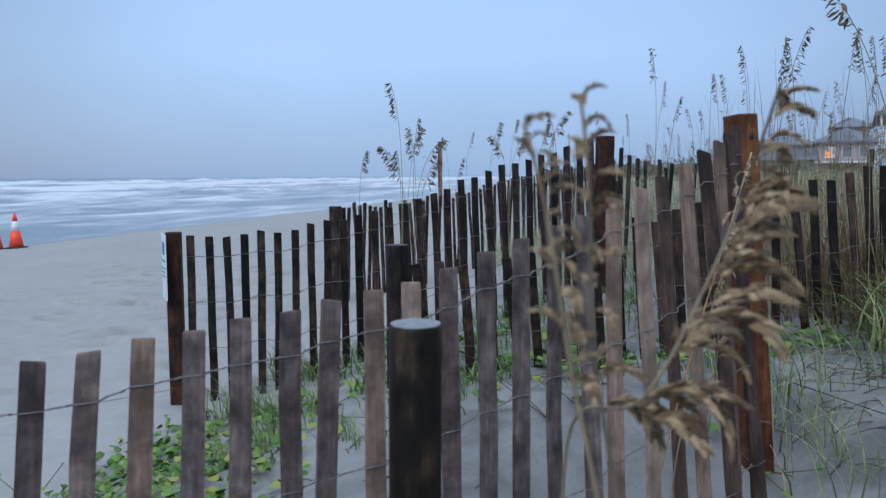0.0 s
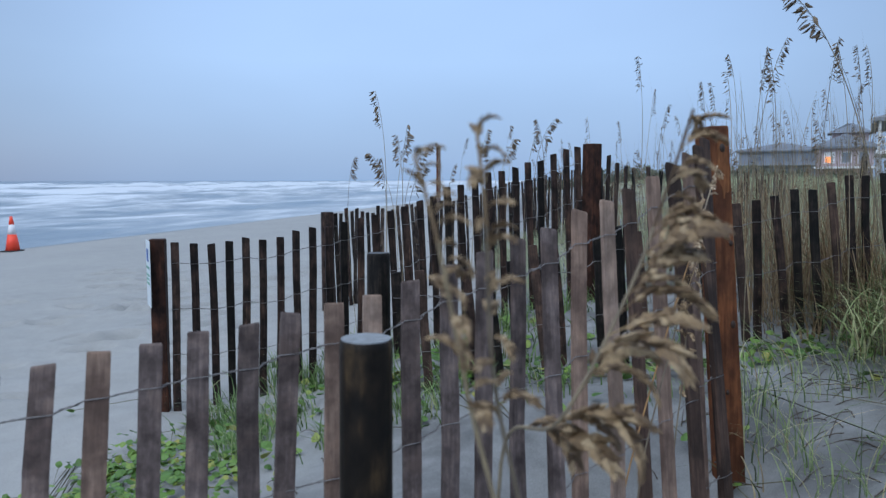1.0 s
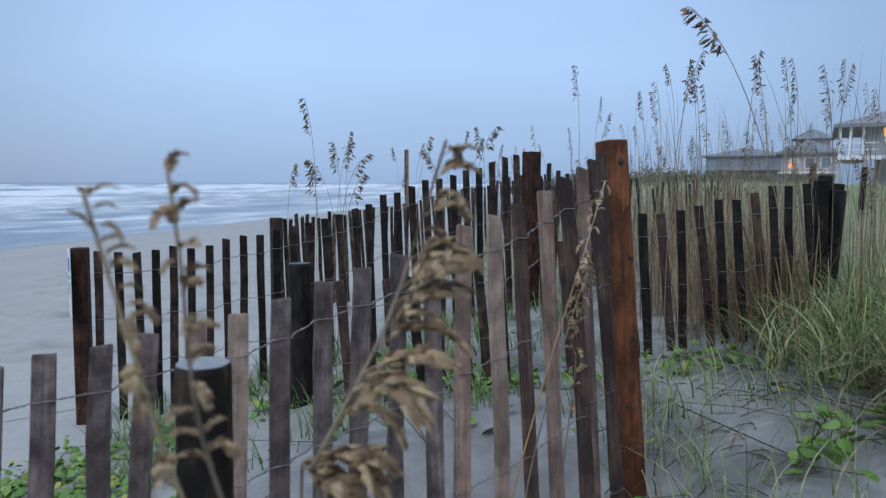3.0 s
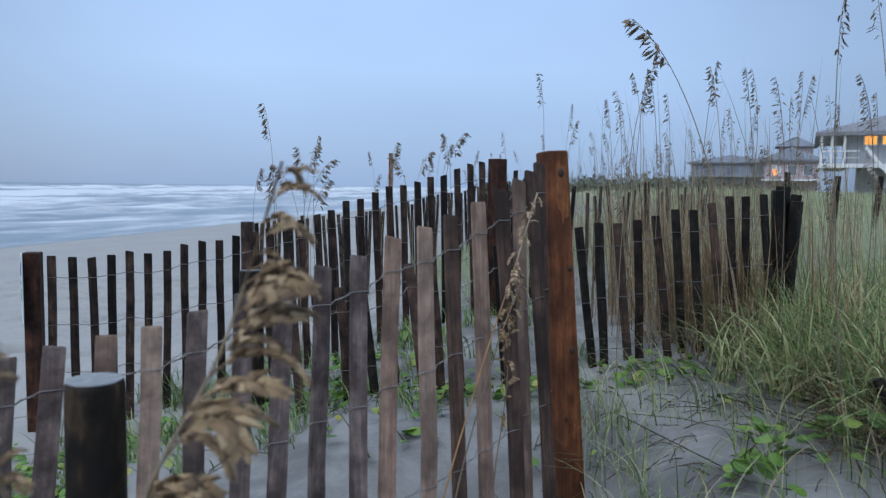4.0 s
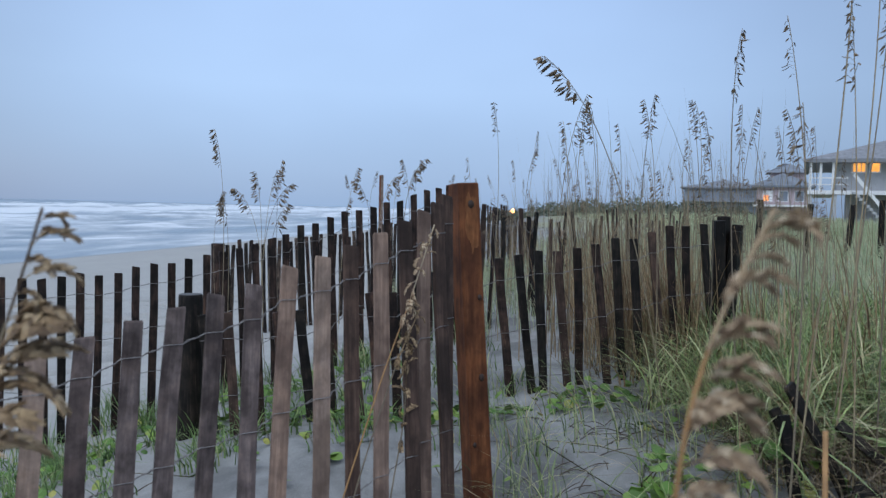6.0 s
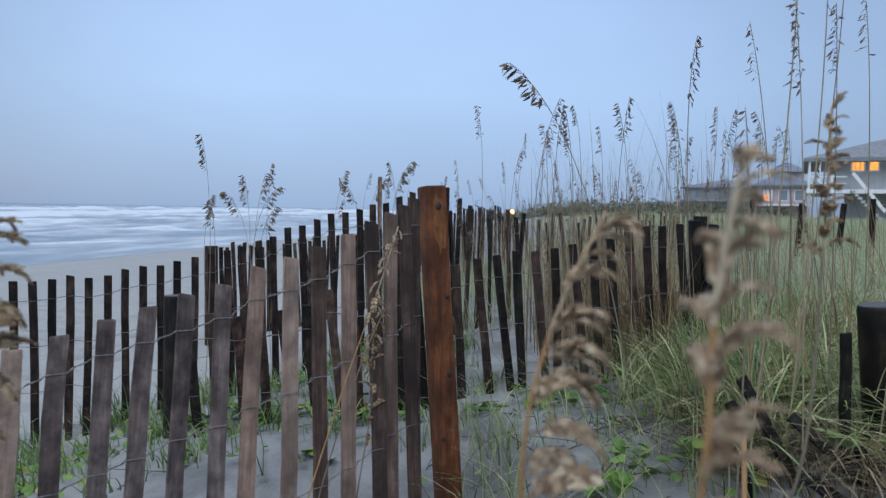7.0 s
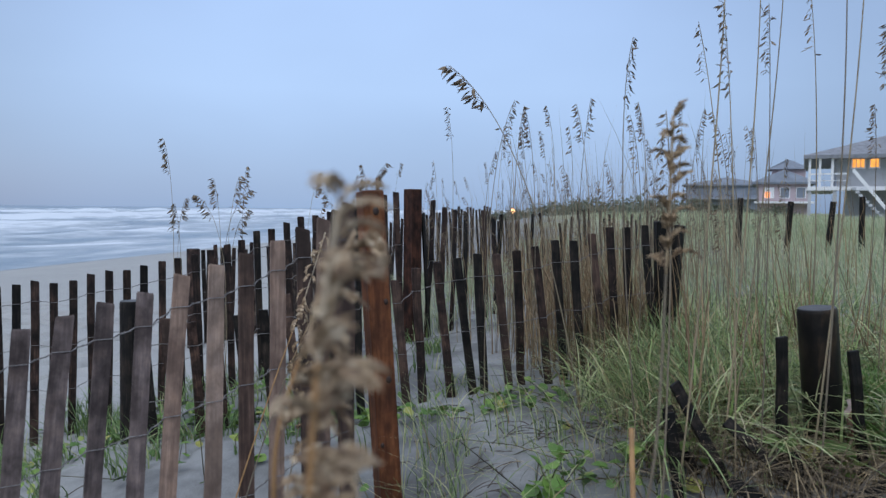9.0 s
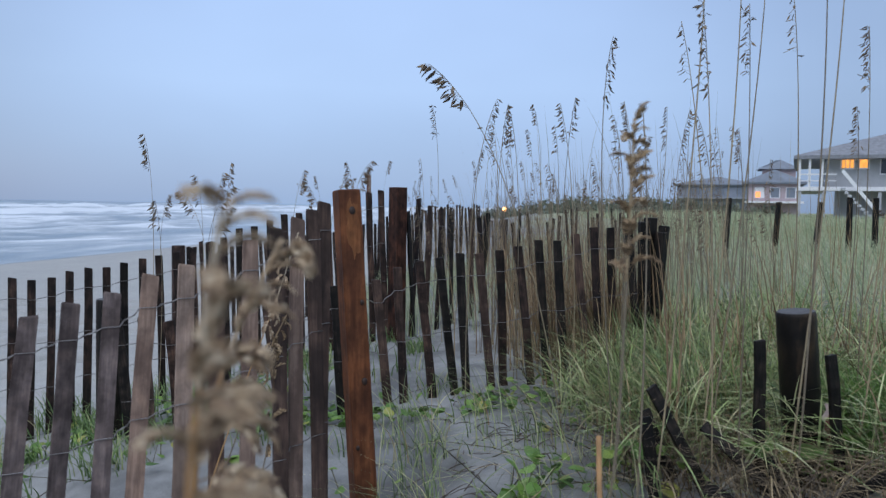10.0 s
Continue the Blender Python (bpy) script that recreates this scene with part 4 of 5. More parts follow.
OATS = [(-0.17, 3.8, 1.73), (-0.07, 5.3, 1.685), (-0.1, 4.5, 1.56), (-0.15, 3.9, 1.41), (0.15, 9.0, 1.75), (0.51, 9.0, 1.81), (1.05, 9.0, 1.96), (1.41, 8.5, 1.77), (1.28, 4.4, 2.0), (1.85, 7.0, 1.85), (1.87, 6.0, 2.02),
        (1.96, 4.8, 2.08), (2.01, 5.2, 1.96), (1.64, 2.15, 1.88), (2.3, 4.0, 1.99), (2.38, 3.6, 1.91), (2.63, 4.5, 1.86), (1.78, 1.9, 1.91), (1.95, 2.0, 1.94), (2.42, 2.2, 1.95), (2.67, 2.6, 1.78), (3.47, 5.0, 1.93), (2.26, 3.0, 1.8)]
OATS_B = [(1.56, 3.4, 1.87), (1.45, 3.0, 1.83), (1.8, 4.8, 1.91), (1.66, 5.0, 1.79), (0.76, 4.8, 1.68), (0.47, 5.0, 1.63), (0.86, 5.5, 1.65), (0.74, 6.0, 1.62), (0.31, 7.0, 1.45), (-0.41, 5.0, 1.45),
          (1.75, 3.2, 1.85), (1.57, 3.4, 1.84), (1.92, 3.0, 1.78), (1.87, 3.4, 1.91), (2.23, 3.8, 1.95), (2.67, 4.0, 1.96)]
orr = random.Random(77)
for i, (x, y, z) in enumerate(OATS + OATS_B):
    lean = orr.choice((-1, -1, 1))
    sea_oat((x - lean * orr.uniform(-0.03, 0.12), y + orr.uniform(-0.08, 0.12)), (x, y, z), 200 + i, bow=orr.uniform(0.05, 0.55), count=orr.randint(28, 42), size=0.026 if x < 1.2 else 0.0185, head=orr.uniform(0.12, 0.20), droop=(lean, orr.uniform(-0.5, 0.5), -0.25))
for i in range(170):
    y = orr.uniform(3.6, 9.5)
    x = orr.uniform(1.2, 1.9 + 0.36 * y)
    z = gz(x, y) + orr.uniform(0.6, 1.25)
    dx = orr.choice((-1, -1, 1))
    sea_oat((x + orr.uniform(-0.05, 0.2), y), (x, y, z), 300 + i, bow=orr.uniform(0.1, 0.6), count=orr.randint(16, 28), head=orr.uniform(0.12, 0.22), size=0.019, droop=(dx, 0.2, -0.3))


def plume(points, head, count, longest, shortest, wind, seed, tone, label, thick=0.0026):
    """A sea oat close to the walk: stem along points, its last head metres hung with curled tassels that stream towards wind and droop."""
    r = random.Random(seed)
    pts = [Vector(p) for p in points]
    root = Vector((pts[0].x, pts[0].y, gz(pts[0].x, pts[0].y) - 0.02))
    if pts[0].z > root.z + 0.05:
        pts = [root] + pts
    path = []
    for k in range(len(pts) - 1):  # a smooth line through the points
        p0, p1, p2, p3 = pts[max(k - 1, 0)], pts[k], pts[k + 1], pts[min(k + 2, len(pts) - 1)]
        for q in range(8):
            t = q / 8
            path.append(0.5 * (2 * p1 + (p2 - p0) * t + (2 * p0 - 5 * p1 + 4 * p2 - p3) * t * t + (3 * p1 - p0 - 3 * p2 + p3) * t ** 3))
    path.append(pts[-1])
    plant = thing("sea_oat", root, label, "sea oat", "sea oats")
    n = len(path) - 1
    tube("stem", path, [thick * (1 - 0.6 * i / n) for i in range(n + 1)], M_CANE if tone == "pale" else M_STEM, plant, 6)
    run, k = 0.0, n
    while k > 1 and run < head:
        run += (path[k] - path[k - 1]).length
        k -= 1
    top = path[k:]
    crown = tube("seed_head", top, thick * 0.55, M_HEAD_PALE if tone == "pale" else M_HEAD, plant, 6)
    for i in range(count):
        f = (i + r.uniform(0, 0.6)) / count * (len(top) - 1.001)
        j = int(f)
        p = top[j].lerp(top[j + 1], f - j)
        d = (top[j + 1] - top[j]).normalized()
        u = i / count
        L = (longest * (1 - u) + shortest * u) * r.uniform(0.7, 1.2)
        ax = (Vector(wind) * r.uniform(0.5, 1.1) + d * r.uniform(0.2, 0.9) + Vector((r.gauss(0, 0.28), r.gauss(0, 0.35), r.gauss(0, 0.18)))).normalized()
        down = Vector((0, r.gauss(0, 0.25), -1))
        curl = (down - ax * down.dot(ax)).normalized()
        side = curl.cross(-ax)
        ob = new("tassel", CURLED[tone][r.randrange(5)])
        ob.parent = crown
        ob.matrix_basis = Matrix.Translation(p) @ Matrix((side, curl, -ax)).transposed().to_4x4() @ Matrix.Diagonal((L * r.uniform(1.3, 2.0), L * 1.15, L, 1))
    return plant


BROWN, PALE = "dry brown sea oat seed head with curled tassels", "pale straw sea oat seed head with curled tassels"
PLUMES = [
    (((0.19, 0.86, 0.9), (0.145, 0.82, 1.13), (0.122, 0.80, 1.25), (0.105, 0.80, 1.315)), 0.21, 18, 0.034, 0.022, (0.25, -0.1, -0.1), "brown"),
    (((0.21, 0.88, 0.9), (0.168, 0.84, 1.13), (0.160, 0.83, 1.26), (0.152, 0.83, 1.335)), 0.24, 20, 0.034, 0.020, (0.25, -0.1, -0.1), "brown"),
    (((0.20, 1.12, 0.95), (0.240, 0.95, 1.062), (0.302, 0.95, 1.182), (0.335, 0.95, 1.274), (0.362, 0.95, 1.362)), 0.42, 24, 0.105, 0.026, (0.95, -0.1, 0.3), "brown"),
    (((0.92, 0.56, 0.9), (0.935, 0.50, 1.22), (0.940, 0.50, 1.32), (0.950, 0.50, 1.395)), 0.21, 22, 0.048, 0.030, (0.3, -0.05, 0.6), "pale"),
    (((0.90, 0.76, 0.9), (0.886, 0.70, 1.17), (0.905, 0.70, 1.28), (0.946, 0.70, 1.375)), 0.26, 22, 0.058, 0.030, (0.6, -0.1, 0.15), "pale"),
    (((1.27, 1.02, 0.9), (1.281, 0.97, 1.1), (1.285, 0.96, 1.32), (1.288, 0.96, 1.5)), 0.17, 20, 0.036, 0.024, (0.1, -0.1, 0.3), "brown"),
]
for i, (points, head, count, longest, shortest, wind, tone) in enumerate(PLUMES):
    plume(points, head, count, longest, shortest, wind, 500 + i, tone, PALE if tone == "pale" else BROWN)
for i, (b, t) in enumerate((((1.70, 1.9), (1.78, 1.9, 2.2)), ((2.06, 1.92), (2.14, 1.9, 2.25)), ((2.05, 1.86), (2.08, 1.9, 2.18)), ((2.35, 2.4), (2.30, 2.4, 2.1)), ((1.60, 1.75), (1.585, 1.75, 1.62)), ((2.30, 2.0), (2.42, 2.0, 2.3)), ((1.98, 2.2), (2.10, 2.2, 2.25)), ((2.5, 2.3), (2.62, 2.3, 2.2)), ((1.86, 2.0), (1.93, 2.02, 2.15)), ((2.2, 2.6), (2.02, 2.6, 2.05)))):
    sea_oat(b, t, 540 + i, "tall bare tan sea oat stalk with a sparse tip", 0.02, 0.2, (-0.8, 0.1, -0.4), 16, 0.2, 0.0028)
for i, (b, t, lean, bow) in enumerate((((-0.14, 4.9), (-0.30, 4.85, 1.47), -1, 1.0), ((-0.16, 5.0), (-0.06, 5.0, 1.60), 1, 0.4), ((-0.05, 4.6), (0.10, 4.6, 1.50), 1, 1.2), ((-0.02, 4.7), (0.06, 4.7, 1.38), 1, 1.0), ((0.55, 5.3), (0.44, 5.3, 1.56), -1, 0.9), ((0.62, 5.6), (0.72, 5.6, 1.60), 1, 0.9), ((0.80, 5.0), (0.92, 5.0, 1.70), 1, 1.0), ((1.62, 2.5), (1.14, 2.36, 1.83), -1, 0.9))):
    sea_oat(b, t, 600 + i, "tan sea oat with an arching heavy seed head", 0.032, 0.17, (lean, -0.2, -0.3), 30, bow, 0.0024)
# dry leaning stalks by the tall post
for i, (points, head, count, longest, tone) in enumerate(((((0.56, 1.88, 0.55), (0.66, 1.93, 0.9), (0.745, 1.97, 1.15), (0.80, 1.99, 1.33)), 0.24, 15, 0.05, "pale"), (((0.70, 1.95, 0.6), (0.735, 1.99, 0.85), (0.74, 2.0, 1.06)), 0.26, 12, 0.045, "brown"), (((0.60, 1.88, 0.6), (0.70, 1.95, 0.95), (0.77, 2.0, 1.12)), 0.14, 8, 0.04, "brown"))):
    plume(points, head, count, longest, 0.03, (-0.15, -0.2, -0.75), 560 + i, tone, "withered tan sea oat leaning on the tall post")
cane = thing("broken_cane", (1.365, 1.25, gz(1.365, 1.25)), "snapped amber cane standing in the sand", "cane")
tube("shaft", [(1.37, 1.25, gz(1.37, 1.25) - 0.03), (1.362, 1.25, 0.8), (1.35, 1.25, 1.05)], [0.0048, 0.0045, 0.004], M_CANE, cane, 8)


# ---------------------------------------------------------------- grass
def blades(name, xy, height, width, mat, seed, lean=0.6, segs=4, label="", wind=(-0.25, 0.0)):
    """Arching blades rooted at xy, joined into one mesh."""
    r = np.random.default_rng(seed)
    n = len(xy)
    h = height * r.uniform(0.55, 1.2, n)
    w = width * r.uniform(0.7, 1.3, n)
    ang = r.uniform(0, 2 * np.pi, n)
    bend = lean * r.uniform(0.15, 1.25, n)
    dx, dy = np.cos(ang) * bend + wind[0], np.sin(ang) * bend + wind[1]
    root_z = ground_z(xy[:, 0], xy[:, 1]) - 0.01
    sx, sy = -np.sin(ang + r.uniform(-0.6, 0.6, n)), np.cos(ang)
    verts = np.zeros((n, segs * 2 + 1, 3))
    for k in range(segs + 1):
        t = k / segs
        cx = xy[:, 0] + dx * h * t ** 2.0
        cy = xy[:, 1] + dy * h * t ** 2.0
        cz = root_z + h * (t - np.clip(bend, 0, 1.2) * 0.38 * t ** 2.6)
        if k < segs:
            ww = w * (1 - t * 0.75) / 2
            verts[:, 2 * k] = np.stack([cx - sx * ww, cy - sy * ww, cz], 1)
            verts[:, 2 * k + 1] = np.stack([cx + sx * ww, cy + sy * ww, cz + ww * 0.3], 1)
        else:
            verts[:, 2 * k] = np.stack([cx, cy, cz], 1)
    m = segs * 2 + 1
    one = [(2 * k, 2 * k + 1, 2 * k + 3, 2 * k + 2) for k in range(segs - 1)]
    off = np.arange(n)[:, None] * m
    quads = (off[:, :, None] + np.array(one)[None]).reshape(-1, 4)
    tris = off + np.array([[2 * segs - 2, 2 * segs - 1, 2 * segs]])
    me = mesh_from(name, verts.reshape(-1, 3).tolist(), quads.tolist() + tris.tolist())
    me.materials.append(mat)
    return tagged(new(name, me), label, "grass", kind="stuff")


def clumps(r, centres, per, spread):
    """Root points gathered round centres."""
    c = np.repeat(np.array(centres, float), per, axis=0)
    return c + r.normal(0, spread, c.shape)


gr = np.random.default_rng(11)
dense = np.stack([gr.uniform(2.1, 3.6, 150), gr.uniform(2.3, 4.4, 150)], 1)
blades("dune_grass", clumps(gr, dense, 22, 0.08), 0.36, 0.0075, M_GRASS, 1, 1.5, 6, "long arching green and straw dune grass", (-0.1, -0.05))
mound = np.stack([gr.uniform(1.90, 2.7, 44), gr.uniform(2.35, 3.35, 44)], 1)
blades("dune_grass", clumps(gr, mound, 26, 0.07), 0.33, 0.0075, M_GRASS, 2, 1.7, 6, "long arching green and straw dune grass", (-0.1, -0.2))
for k in range(9):  # tussocks whose blades spray outwards from one root
    c = (gr.uniform(1.75, 2.5), gr.uniform(2.1, 3.2))
    blades("grass_tussock", clumps(gr, [c], 90, 0.035), gr.uniform(0.30, 0.44), 0.006, M_GRASS, 40 + k, 1.6, 6, "tussock of arching green and straw dune grass", (gr.uniform(-0.3, 0.2), -0.1))
fresh = np.stack([gr.uniform(1.72, 2.9, 60), gr.uniform(2.05, 3.2, 60)], 1)
blades("dune_grass", clumps(gr, fresh, 12, 0.06), 0.36, 0.0085, M_FRESH, 22, 1.5, 7, "broad pale green arching grass blades", (-0.15, -0.2))
corner = np.stack([gr.uniform(1.75, 3.0, 44), gr.uniform(2.1, 2.8, 44)], 1)
blades("dune_grass", clumps(gr, corner, 22, 0.05), 0.28, 0.006, M_GRASS, 3, 1.6, 6, "tangled dune grass round the short post")
blades("dry_litter", clumps(gr, np.stack([gr.uniform(1.70, 2.7, 70), gr.uniform(1.75, 2.5, 70)], 1), 20, 0.07), 0.26, 0.0045, M_LITTER, 13, 2.4, 5, "tangled dry straw round the broken slats")
blades("dry_litter", clumps(gr, np.stack([gr.uniform(1.75, 3.2, 90), gr.uniform(2.4, 4.2, 90)], 1), 20, 0.09), 0.22, 0.006, M_LITTER, 19, 2.2, 5, "dark matted straw beneath the dune grass")
thatch = clumps(gr, np.stack([gr.uniform(1.85, 2.35, 16), gr.uniform(3.4, 3.75, 16)], 1), 22, 0.06)
blades("dead_stems", thatch, 0.52, 0.0065, M_DEAD, 20, 0.55, 5, "dead brown stalks leaning on the half-buried fence", (-0.1, 0))
sparse = np.stack([gr.uniform(0.95, 1.9, 60), gr.uniform(1.8, 3.0, 60)], 1)
blades("sparse_grass", clumps(gr, sparse, 7, 0.05), 0.26, 0.0042, M_GRASS, 4, 1.15, 6, "thin stray grass blades on bare sand")
strip = np.stack([gr.uniform(-1.0, 1.3, 66), gr.uniform(3.3, 4.6, 66)], 1)
blades("sparse_grass", clumps(gr, strip, 20, 0.05), 0.16, 0.0075, M_GREEN, 5, 0.9, 4, "green grass tufts between the fences")
front = np.stack([gr.uniform(-0.75, 0.9, 44), gr.uniform(2.6, 3.4, 44)], 1)
blades("sparse_grass", clumps(gr, front, 15, 0.04), 0.15, 0.006, M_GREEN, 6, 1.0, 4, "thin grass tufts behind the near fence")
stems = clumps(gr, np.stack([gr.uniform(1.72, 2.8, 8), gr.uniform(2.1, 3.3, 8)], 1), 7, 0.03)
blades("dead_stems", stems, 0.62, 0.009, M_DEAD, 15, 0.22, 4, "upright russet dead stems in the dune grass", (-0.04, 0))
brown = clumps(gr, np.stack([gr.uniform(1.8, 3.0, 26), gr.uniform(2.0, 3.4, 26)], 1), 14, 0.06)
blades("dead_blades", brown, 0.40, 0.007, M_DEAD, 17, 1.2, 6, "bent russet dead blades in the dune grass", (-0.2, -0.1))
tangle = clumps(gr, np.stack([gr.uniform(1.75, 2.35, 16), gr.uniform(3.6, 4.2, 16)], 1), 18, 0.05)
blades("dead_stems", tangle, 0.66, 0.0065, M_DEAD, 23, 0.5, 5, "tangled dead brown stalks behind the half-buried fence", (-0.1, 0))
leftover = clumps(gr, np.array([[-0.75, 4.05], [-0.5, 4.15], [-0.62, 3.85], [-0.3, 4.3], [-0.85, 3.5]]), 34, 0.06)
blades("grass_tuft", leftover, 0.24, 0.006, M_GREEN, 18, 1.2, 5, "tall green grass tufts by the back fence")
tall = np.stack([gr.uniform(1.75, 3.6, 150), gr.uniform(3.9, 7.0, 150)], 1)
tall = np.concatenate([tall, np.stack([gr.uniform(1.9, 4.2, 240), gr.uniform(5.2, 9.5, 240)], 1)])
bare = np.stack([gr.uniform(1.6, 2.8, 130), gr.uniform(3.5, 5.2, 130)], 1)
blades("thin_stalks", bare, 1.22, 0.0048, M_STEM, 21, 0.2, 6, "thin tall bare sea oat stalks on the dune", (-0.04, 0))
blades("thin_stalks", tall, 1.15, 0.0042, M_STEM, 16, 0.16, 5, "thin tall bare sea oat stalks on the dune", (-0.03, 0))
hump = clumps(gr, np.array([[1.75, 4.1], [1.95, 4.3], [2.15, 4.5], [2.3, 4.2], [2.0, 4.0], [1.85, 4.6]]), 40, 0.13)
blades("dry_stalks", hump, 0.82, 0.006, M_DEAD, 14, 0.32, 4, "dense clump of dead brown stalks on the dune", (-0.05, 0))
back = np.stack([gr.uniform(0.8, 4.5, 240), gr.uniform(4.7, 10, 240)], 1)
blades("dune_grass", clumps(gr, back, 34, 0.10), 0.34, 0.005, M_FIELD, 7, 0.8, 4, "straw and green grass over the dune")
fx = gr.uniform(2.3, 12, 26000)
fy = gr.uniform(-4, 16, 26000)
keep = (fx > 2.3 + 0.10 * np.abs(fy - 2.6)) & (np.hypot(fx - 2.55, fy - 2.1) > 0.38)
blades("field_grass", np.stack([fx[keep], fy[keep]], 1), 0.30, 0.011, M_FIELD, 8, 0.7, 4, "pale green grass field behind the dune")
fy = 14 + 60 * gr.uniform(0, 1, 42000) ** 1.6
fx = gr.uniform(0, 1, 42000) * (8 + fy * 0.85) + 3.5 + 0.22 * fy
blades("field_grass", np.stack([fx, fy], 1), 0.42, 0.020, M_FIELD, 9, 0.6, 3, "pale green grass field stretching to the houses")
sx_, sy_ = gr.uniform(1.5, 5, 600), gr.uniform(4.2, 9, 600)
blades("dry_stalks", np.stack([sx_, sy_], 1), 0.85, 0.005, M_DRY, 10, 0.22, 4, "thin dry upright stalks among the grass", (-0.05, 0))
sx_, sy_ = gr.uniform(1.9, 3.3, 60), gr.uniform(2.0, 3.8, 60)
blades("dry_stalks", np.stack([sx_, sy_], 1), 0.7, 0.005, M_DRY, 12, 0.3, 4, "thin dry upright stalks among the grass", (-0.05, 0))


# ---------------------------------------------------------------- vines
def leaf_mesh(seed):
    r = random.Random(seed)
    verts, n = [(0, 0, 0.006)], 10
    for k in range(n):
        a = 2 * math.pi * k / n
        rad = 1.0 if k else 0.72
        verts.append((math.cos(a) * rad * r.uniform(0.92, 1.05), math.sin(a) * rad * r.uniform(0.92, 1.05), -0.16 + 0.12 * math.sin(2 * a + seed)))
    verts += [(x * 0.98, y * 0.98, z - 0.03) for x, y, z in verts]
    m = n + 1
    faces = [(0, 1 + k, 1 + (k + 1) % n) for k in range(n)] + [(m, m + 1 + (k + 1) % n, m + 1 + k) for k in range(n)]
    faces += [(1 + k, m + 1 + k, m + 1 + (k + 1) % n, 1 + (k + 1) % n) for k in range(n)]
    me = mesh_from("leaf", verts, faces)
    me.materials.append(M_LEAF)
    return me


LEAVES = [leaf_mesh(i) for i in range(4)]


def vine(centre, spread, count, size, seed, lift=0.05):
    r = random.Random(seed)
    cx, cy = centre
    v = thing("beach_vine", (cx, cy, gz(cx, cy)), "low green creeping vine with rounded leaves on sand", "vine", "beach vines")
    spots = []
    for i in range(count):
        x, y = cx + r.gauss(0, spread[0]), cy + r.gauss(0, spread[1])
        z = gz(x, y) + r.uniform(0.012, lift)
        s = size * r.uniform(0.6, 1.25)
        ob = new("leaf", LEAVES[r.randrange(4)])
        ob.parent = v
        ob.matrix_parent_inverse = Matrix.Translation(-Vector(v.location))
        ob.matrix_basis = Matrix.Translation((x, y, z)) @ Euler((r.gauss(0.15, 0.4), r.gauss(0, 0.4), r.uniform(0, 6.28))).to_matrix().to_4x4() @ Matrix.Diagonal((s, s, s, 1))
        spots.append(Vector((x, y, z - 0.006)))
    spots.sort(key=lambda p: p.x + 0.3 * p.y)
    for k in range(0, min(len(spots) - 4, 24), 6):
        tube("runner", spots[k:k + 5], 0.0018, M_VINE, v, 4)


VINES = [((-1.08, 2.42), (0.17, 0.2), 300, 0.0155), ((-1.06, 2.95), (0.15, 0.2), 300, 0.0155), ((-0.68, 2.42), (0.14, 0.18), 240, 0.0165), ((-0.85, 2.7), (0.2, 0.2), 240, 0.0155), ((-0.6, 3.3), (0.25, 0.16), 120, 0.021), ((0.2, 3.25), (0.25, 0.12), 120, 0.022), ((0.7, 3.2), (0.25, 0.12), 100, 0.022),
         ((0.35, 2.7), (0.2, 0.15), 30, 0.022), ((1.3, 3.0), (0.28, 0.06), 70, 0.021), ((1.42, 2.02), (0.10, 0.08), 26, 0.024), ((1.25, 2.2), (0.2, 0.2), 14, 0.018), ((2.25, 1.96), (0.07, 0.03), 14, 0.042), ((2.06, 1.99), (0.05, 0.03), 9, 0.036),
         ((2.0, 2.3), (0.2, 0.2), 40, 0.023), ((0.1, 3.9), (0.5, 0.15), 90, 0.023), ((1.62, 2.2), (0.12, 0.10), 14, 0.022), ((1.75, 2.05), (0.12, 0.08), 24, 0.023), ((2.45, 2.6), (0.25, 0.2), 50, 0.024), ((1.6, 3.2), (0.2, 0.08), 40, 0.020)]
for i, (c, s, n, size) in enumerate(VINES):
    vine(c, s, n, size, 700 + i, 0.05 if i not in (9, 11, 12, 16, 17) else 0.14)

# bright feathery weed by the short post
wr = np.random.default_rng(3)
blades("feathery_weed", clumps(wr, np.stack([wr.uniform(2.42, 2.9, 40), wr.uniform(1.98, 2.32, 40)], 1), 80, 0.04), 0.27, 0.006, M_FERN, 31, 1.3, 3, "bright green feathery weed beside the short post")


# ---------------------------------------------------------------- broken slats and litter
def charred_stake(a, b, seed):
    a, b = Vector(a), Vector(b)
    up = (b - a).normalized()
    side = up.cross(Vector((0.2, -1, 0.3))).normalized()
    ob = tagged(new("charred_stake", SLATS["black"][seed % 6]), "charred broken wooden stake lying in the grass", "stake", "charred stakes")
    rot = Matrix((side, up.cross(side), up)).transposed().to_4x4()
    ob.matrix_world = Matrix.Translation(b) @ rot @ Matrix.Diagonal((0.8, 1, (b - a).length, 1))


for i, (a, b) in enumerate((((1.848, 1.912, 0.672), (1.703, 1.948, 0.947)), ((2.012, 1.866, 0.690), (1.859, 1.976, 0.836)), ((2.021, 1.976, 0.672), (2.004, 1.976, 1.063)), ((1.712, 1.875, 0.581), (1.683, 1.930, 0.874)),
                            ((2.021, 1.821, 0.599), (1.994, 1.884, 0.783)), ((2.217, 1.930, 0.690), (2.172, 1.930, 1.034)), ((2.057, 1.793, 0.672), (2.330, 1.803, 0.795)), ((1.803, 2.021, 0.672), (1.730, 2.057, 0.854)), ((1.930, 1.766, 0.654), (1.784, 1.793, 0.745)))):
    charred_stake(a, b, i)
lr = random.Random(9)
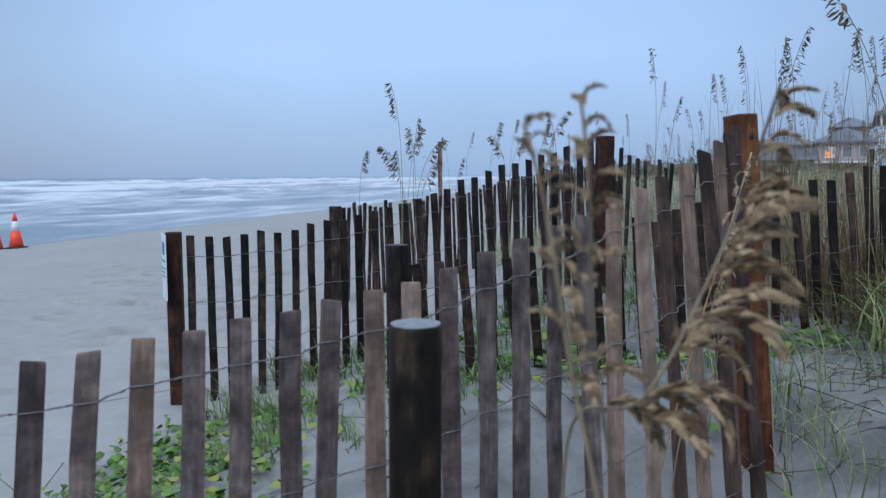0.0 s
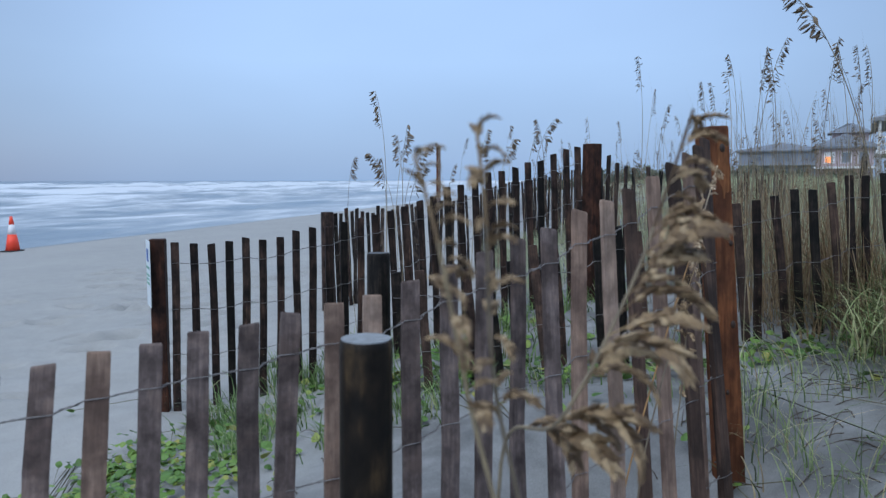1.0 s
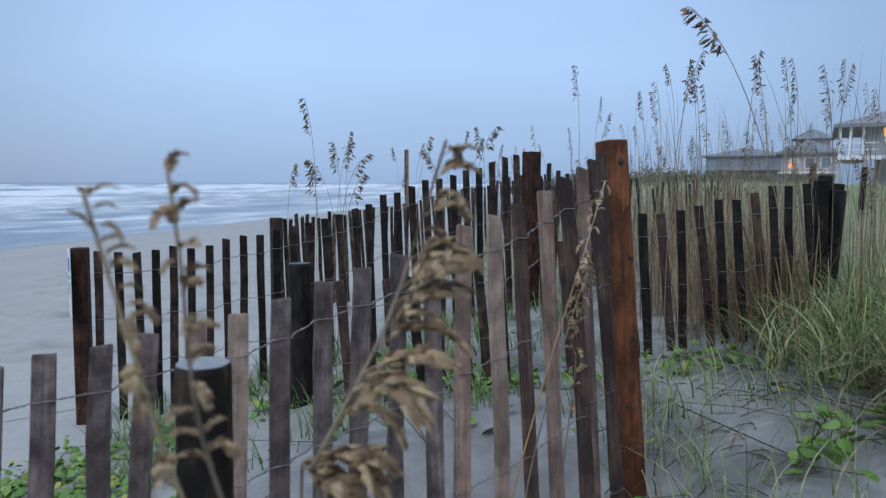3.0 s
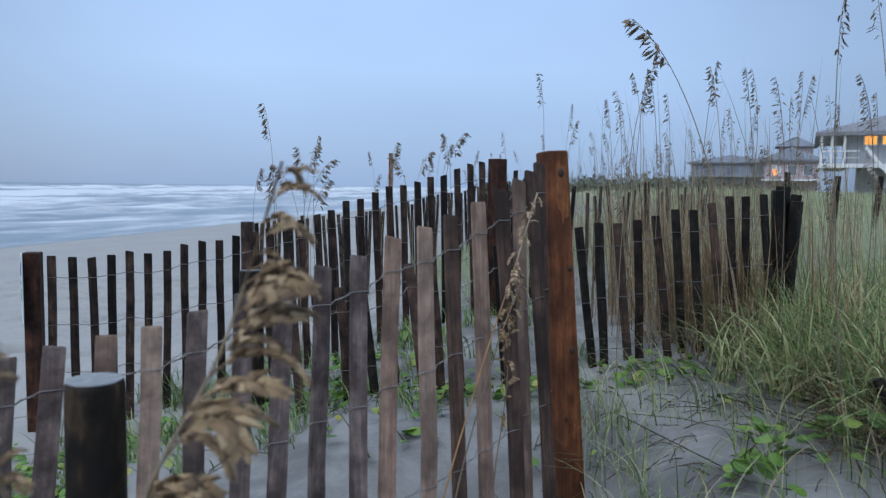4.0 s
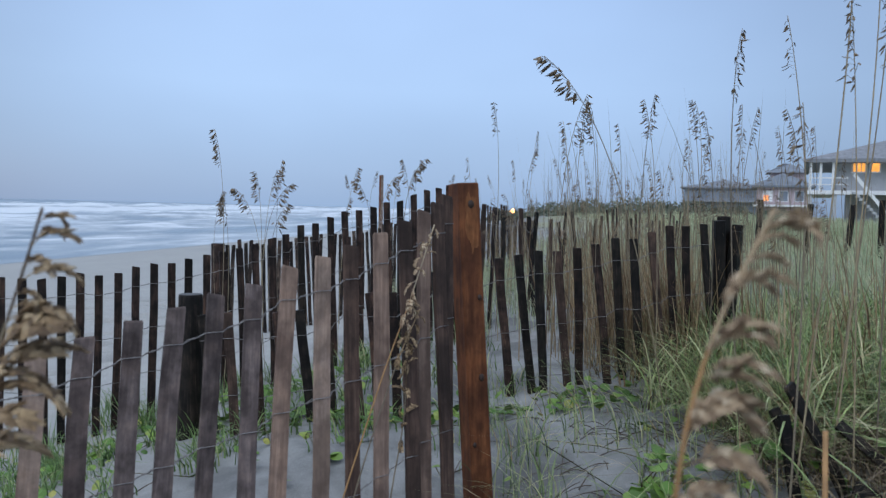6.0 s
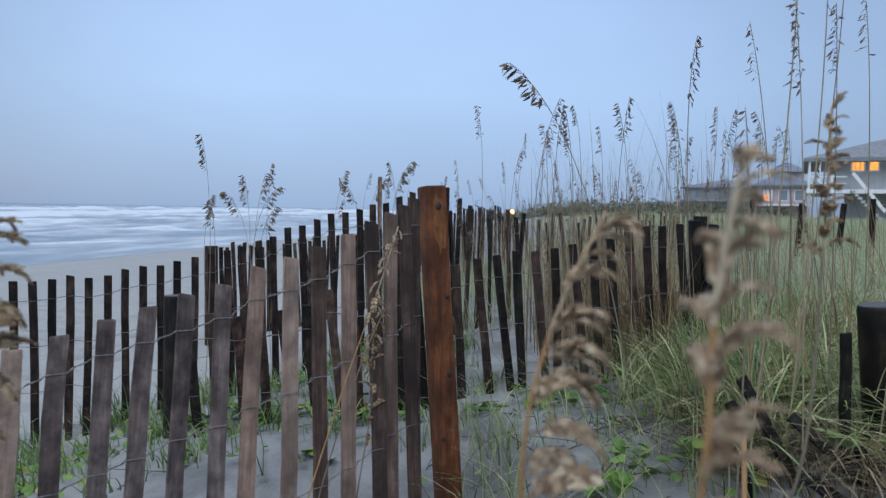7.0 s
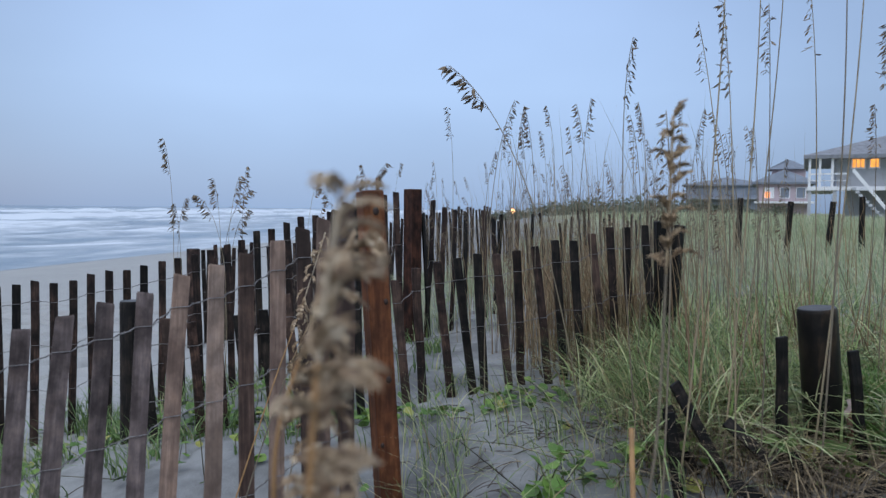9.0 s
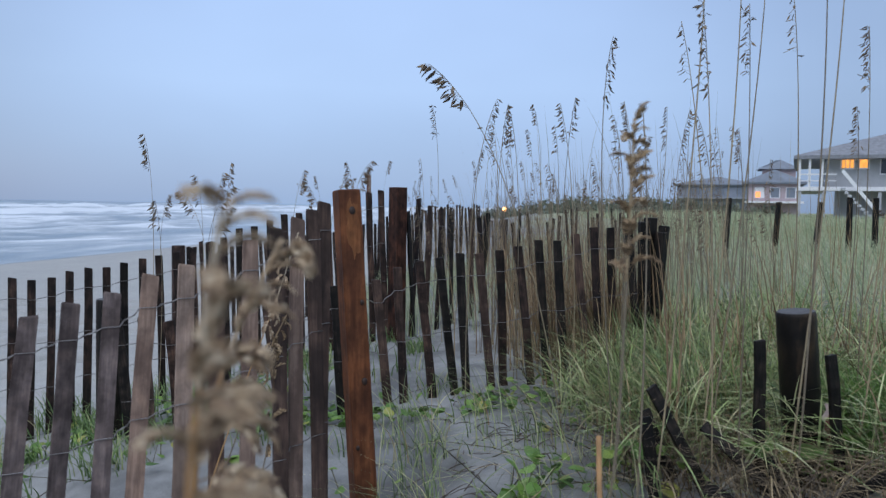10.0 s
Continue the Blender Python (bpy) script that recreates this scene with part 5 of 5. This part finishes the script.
for i in range(170):
    x, y = lr.uniform(-0.4, 2.4), lr.uniform(1.7, 3.2)
    if i > 60:
        x, y = lr.gauss(1.45, 0.25), lr.gauss(2.45, 0.30)
    a, L = lr.uniform(0, 3.14), lr.uniform(0.03, 0.14)
    p = [Vector((x + math.cos(a) * L * q, y + math.sin(a) * L * q, gz(x + math.cos(a) * L * q, y + math.sin(a) * L * q) + 0.003 + 0.01 * math.sin(q * 3))) for q in (0, 0.35, 0.7, 1)]
    me = mesh_from("twig", *tube_data(p, [0.002, 0.0018, 0.0014, 0.0008], 5))
    me.materials.append(M_TWIG)
    tagged(new("twig", me), "dark dry twig lying on the sand", "twig", "twigs")


def shrub(x, y, w, h, seed):
    """A low misty thicket: many small leaves in an uneven mound on short stems."""
    r = np.random.default_rng(seed)
    n = 900
    a, rad = r.uniform(0, 2 * np.pi, n), np.sqrt(r.uniform(0, 1, n))
    px, py = x + np.cos(a) * rad * w * r.uniform(0.7, 1.1, n), y + np.sin(a) * rad * w * 0.5
    base = ground_z(px, py)
    pz = base + (1 - rad ** 2) * h * r.uniform(0.3, 1.0, n) + h * 0.15 * np.sin(px * 2.1 + seed)
    sz = 0.16
    v = r.normal(0, 1, (n, 3, 3)) * sz + np.stack([px, py, pz], 1)[:, None, :]
    e = thing("shrub", (x, y, gz(x, y)), "low dark green thicket beside the far houses", "shrub", "thickets")
    o = part("foliage", mesh_from("foliage", v.reshape(-1, 3).tolist(), [(3 * k, 3 * k + 1, 3 * k + 2) for k in range(n)]), M_SHRUB, e)
    for k in range(5):
        bx = x + (k - 2) * w * 0.3
        tube("stem", [(bx, y, gz(bx, y) - 0.1), (bx + 0.1, y, gz(bx, y) + h * 0.6)], [0.06, 0.02], M_TWIG, e, 5)


for i, (x, y, w, h) in enumerate(((24, 62, 4, 1.3), (28.5, 66, 4, 1.8), (32.5, 70, 3.5, 1.5), (36, 72, 3, 1.2), (22, 75, 5, 1.6), (30, 85, 6, 2.2), (26.2, 46, 1.6, 0.9), (38, 100, 7, 2.4), (16.0, 92, 4, 1.5), (20.5, 95, 5, 1.9), (25.5, 92, 5, 2.0), (31, 120, 8, 2.6))):
    shrub(x, y, w, h, 900 + i)


tape = thing("torn_tape", (2.235, 2.03, 0.80), "torn pale and red tape caught on the short post", "tape")
for k, (nm, mt) in enumerate((("pale_strip", M_TAPE), ("red_strip", M_TAPE_RED))):
    path = [Vector((2.232 + 0.004 * k + 0.010 * math.sin(q * 2.3 + k), 2.022 - 0.006 * k, 0.88 - 0.020 * q - 0.03 * k)) for q in range(5)]
    verts = [p + Vector((w, 0.003 * math.sin(i * 1.9), 0)) for i, p in enumerate(path) for w in (-0.009, 0.009)] + [p + Vector((w, 0.0012 + 0.003 * math.sin(i * 1.9), 0)) for i, p in enumerate(path) for w in (-0.009, 0.009)]
    n2 = len(path) * 2
    faces = [(2 * i, 2 * i + 1, 2 * i + 3, 2 * i + 2) for i in range(4)] + [(n2 + 2 * i + 2, n2 + 2 * i + 3, n2 + 2 * i + 1, n2 + 2 * i) for i in range(4)]
    faces += [(2 * i, 2 * i + 2, n2 + 2 * i + 2, n2 + 2 * i) for i in range(4)] + [(2 * i + 3, 2 * i + 1, n2 + 2 * i + 1, n2 + 2 * i + 3) for i in range(4)]
    part(nm, mesh_from(nm, verts, faces), mt, tape)
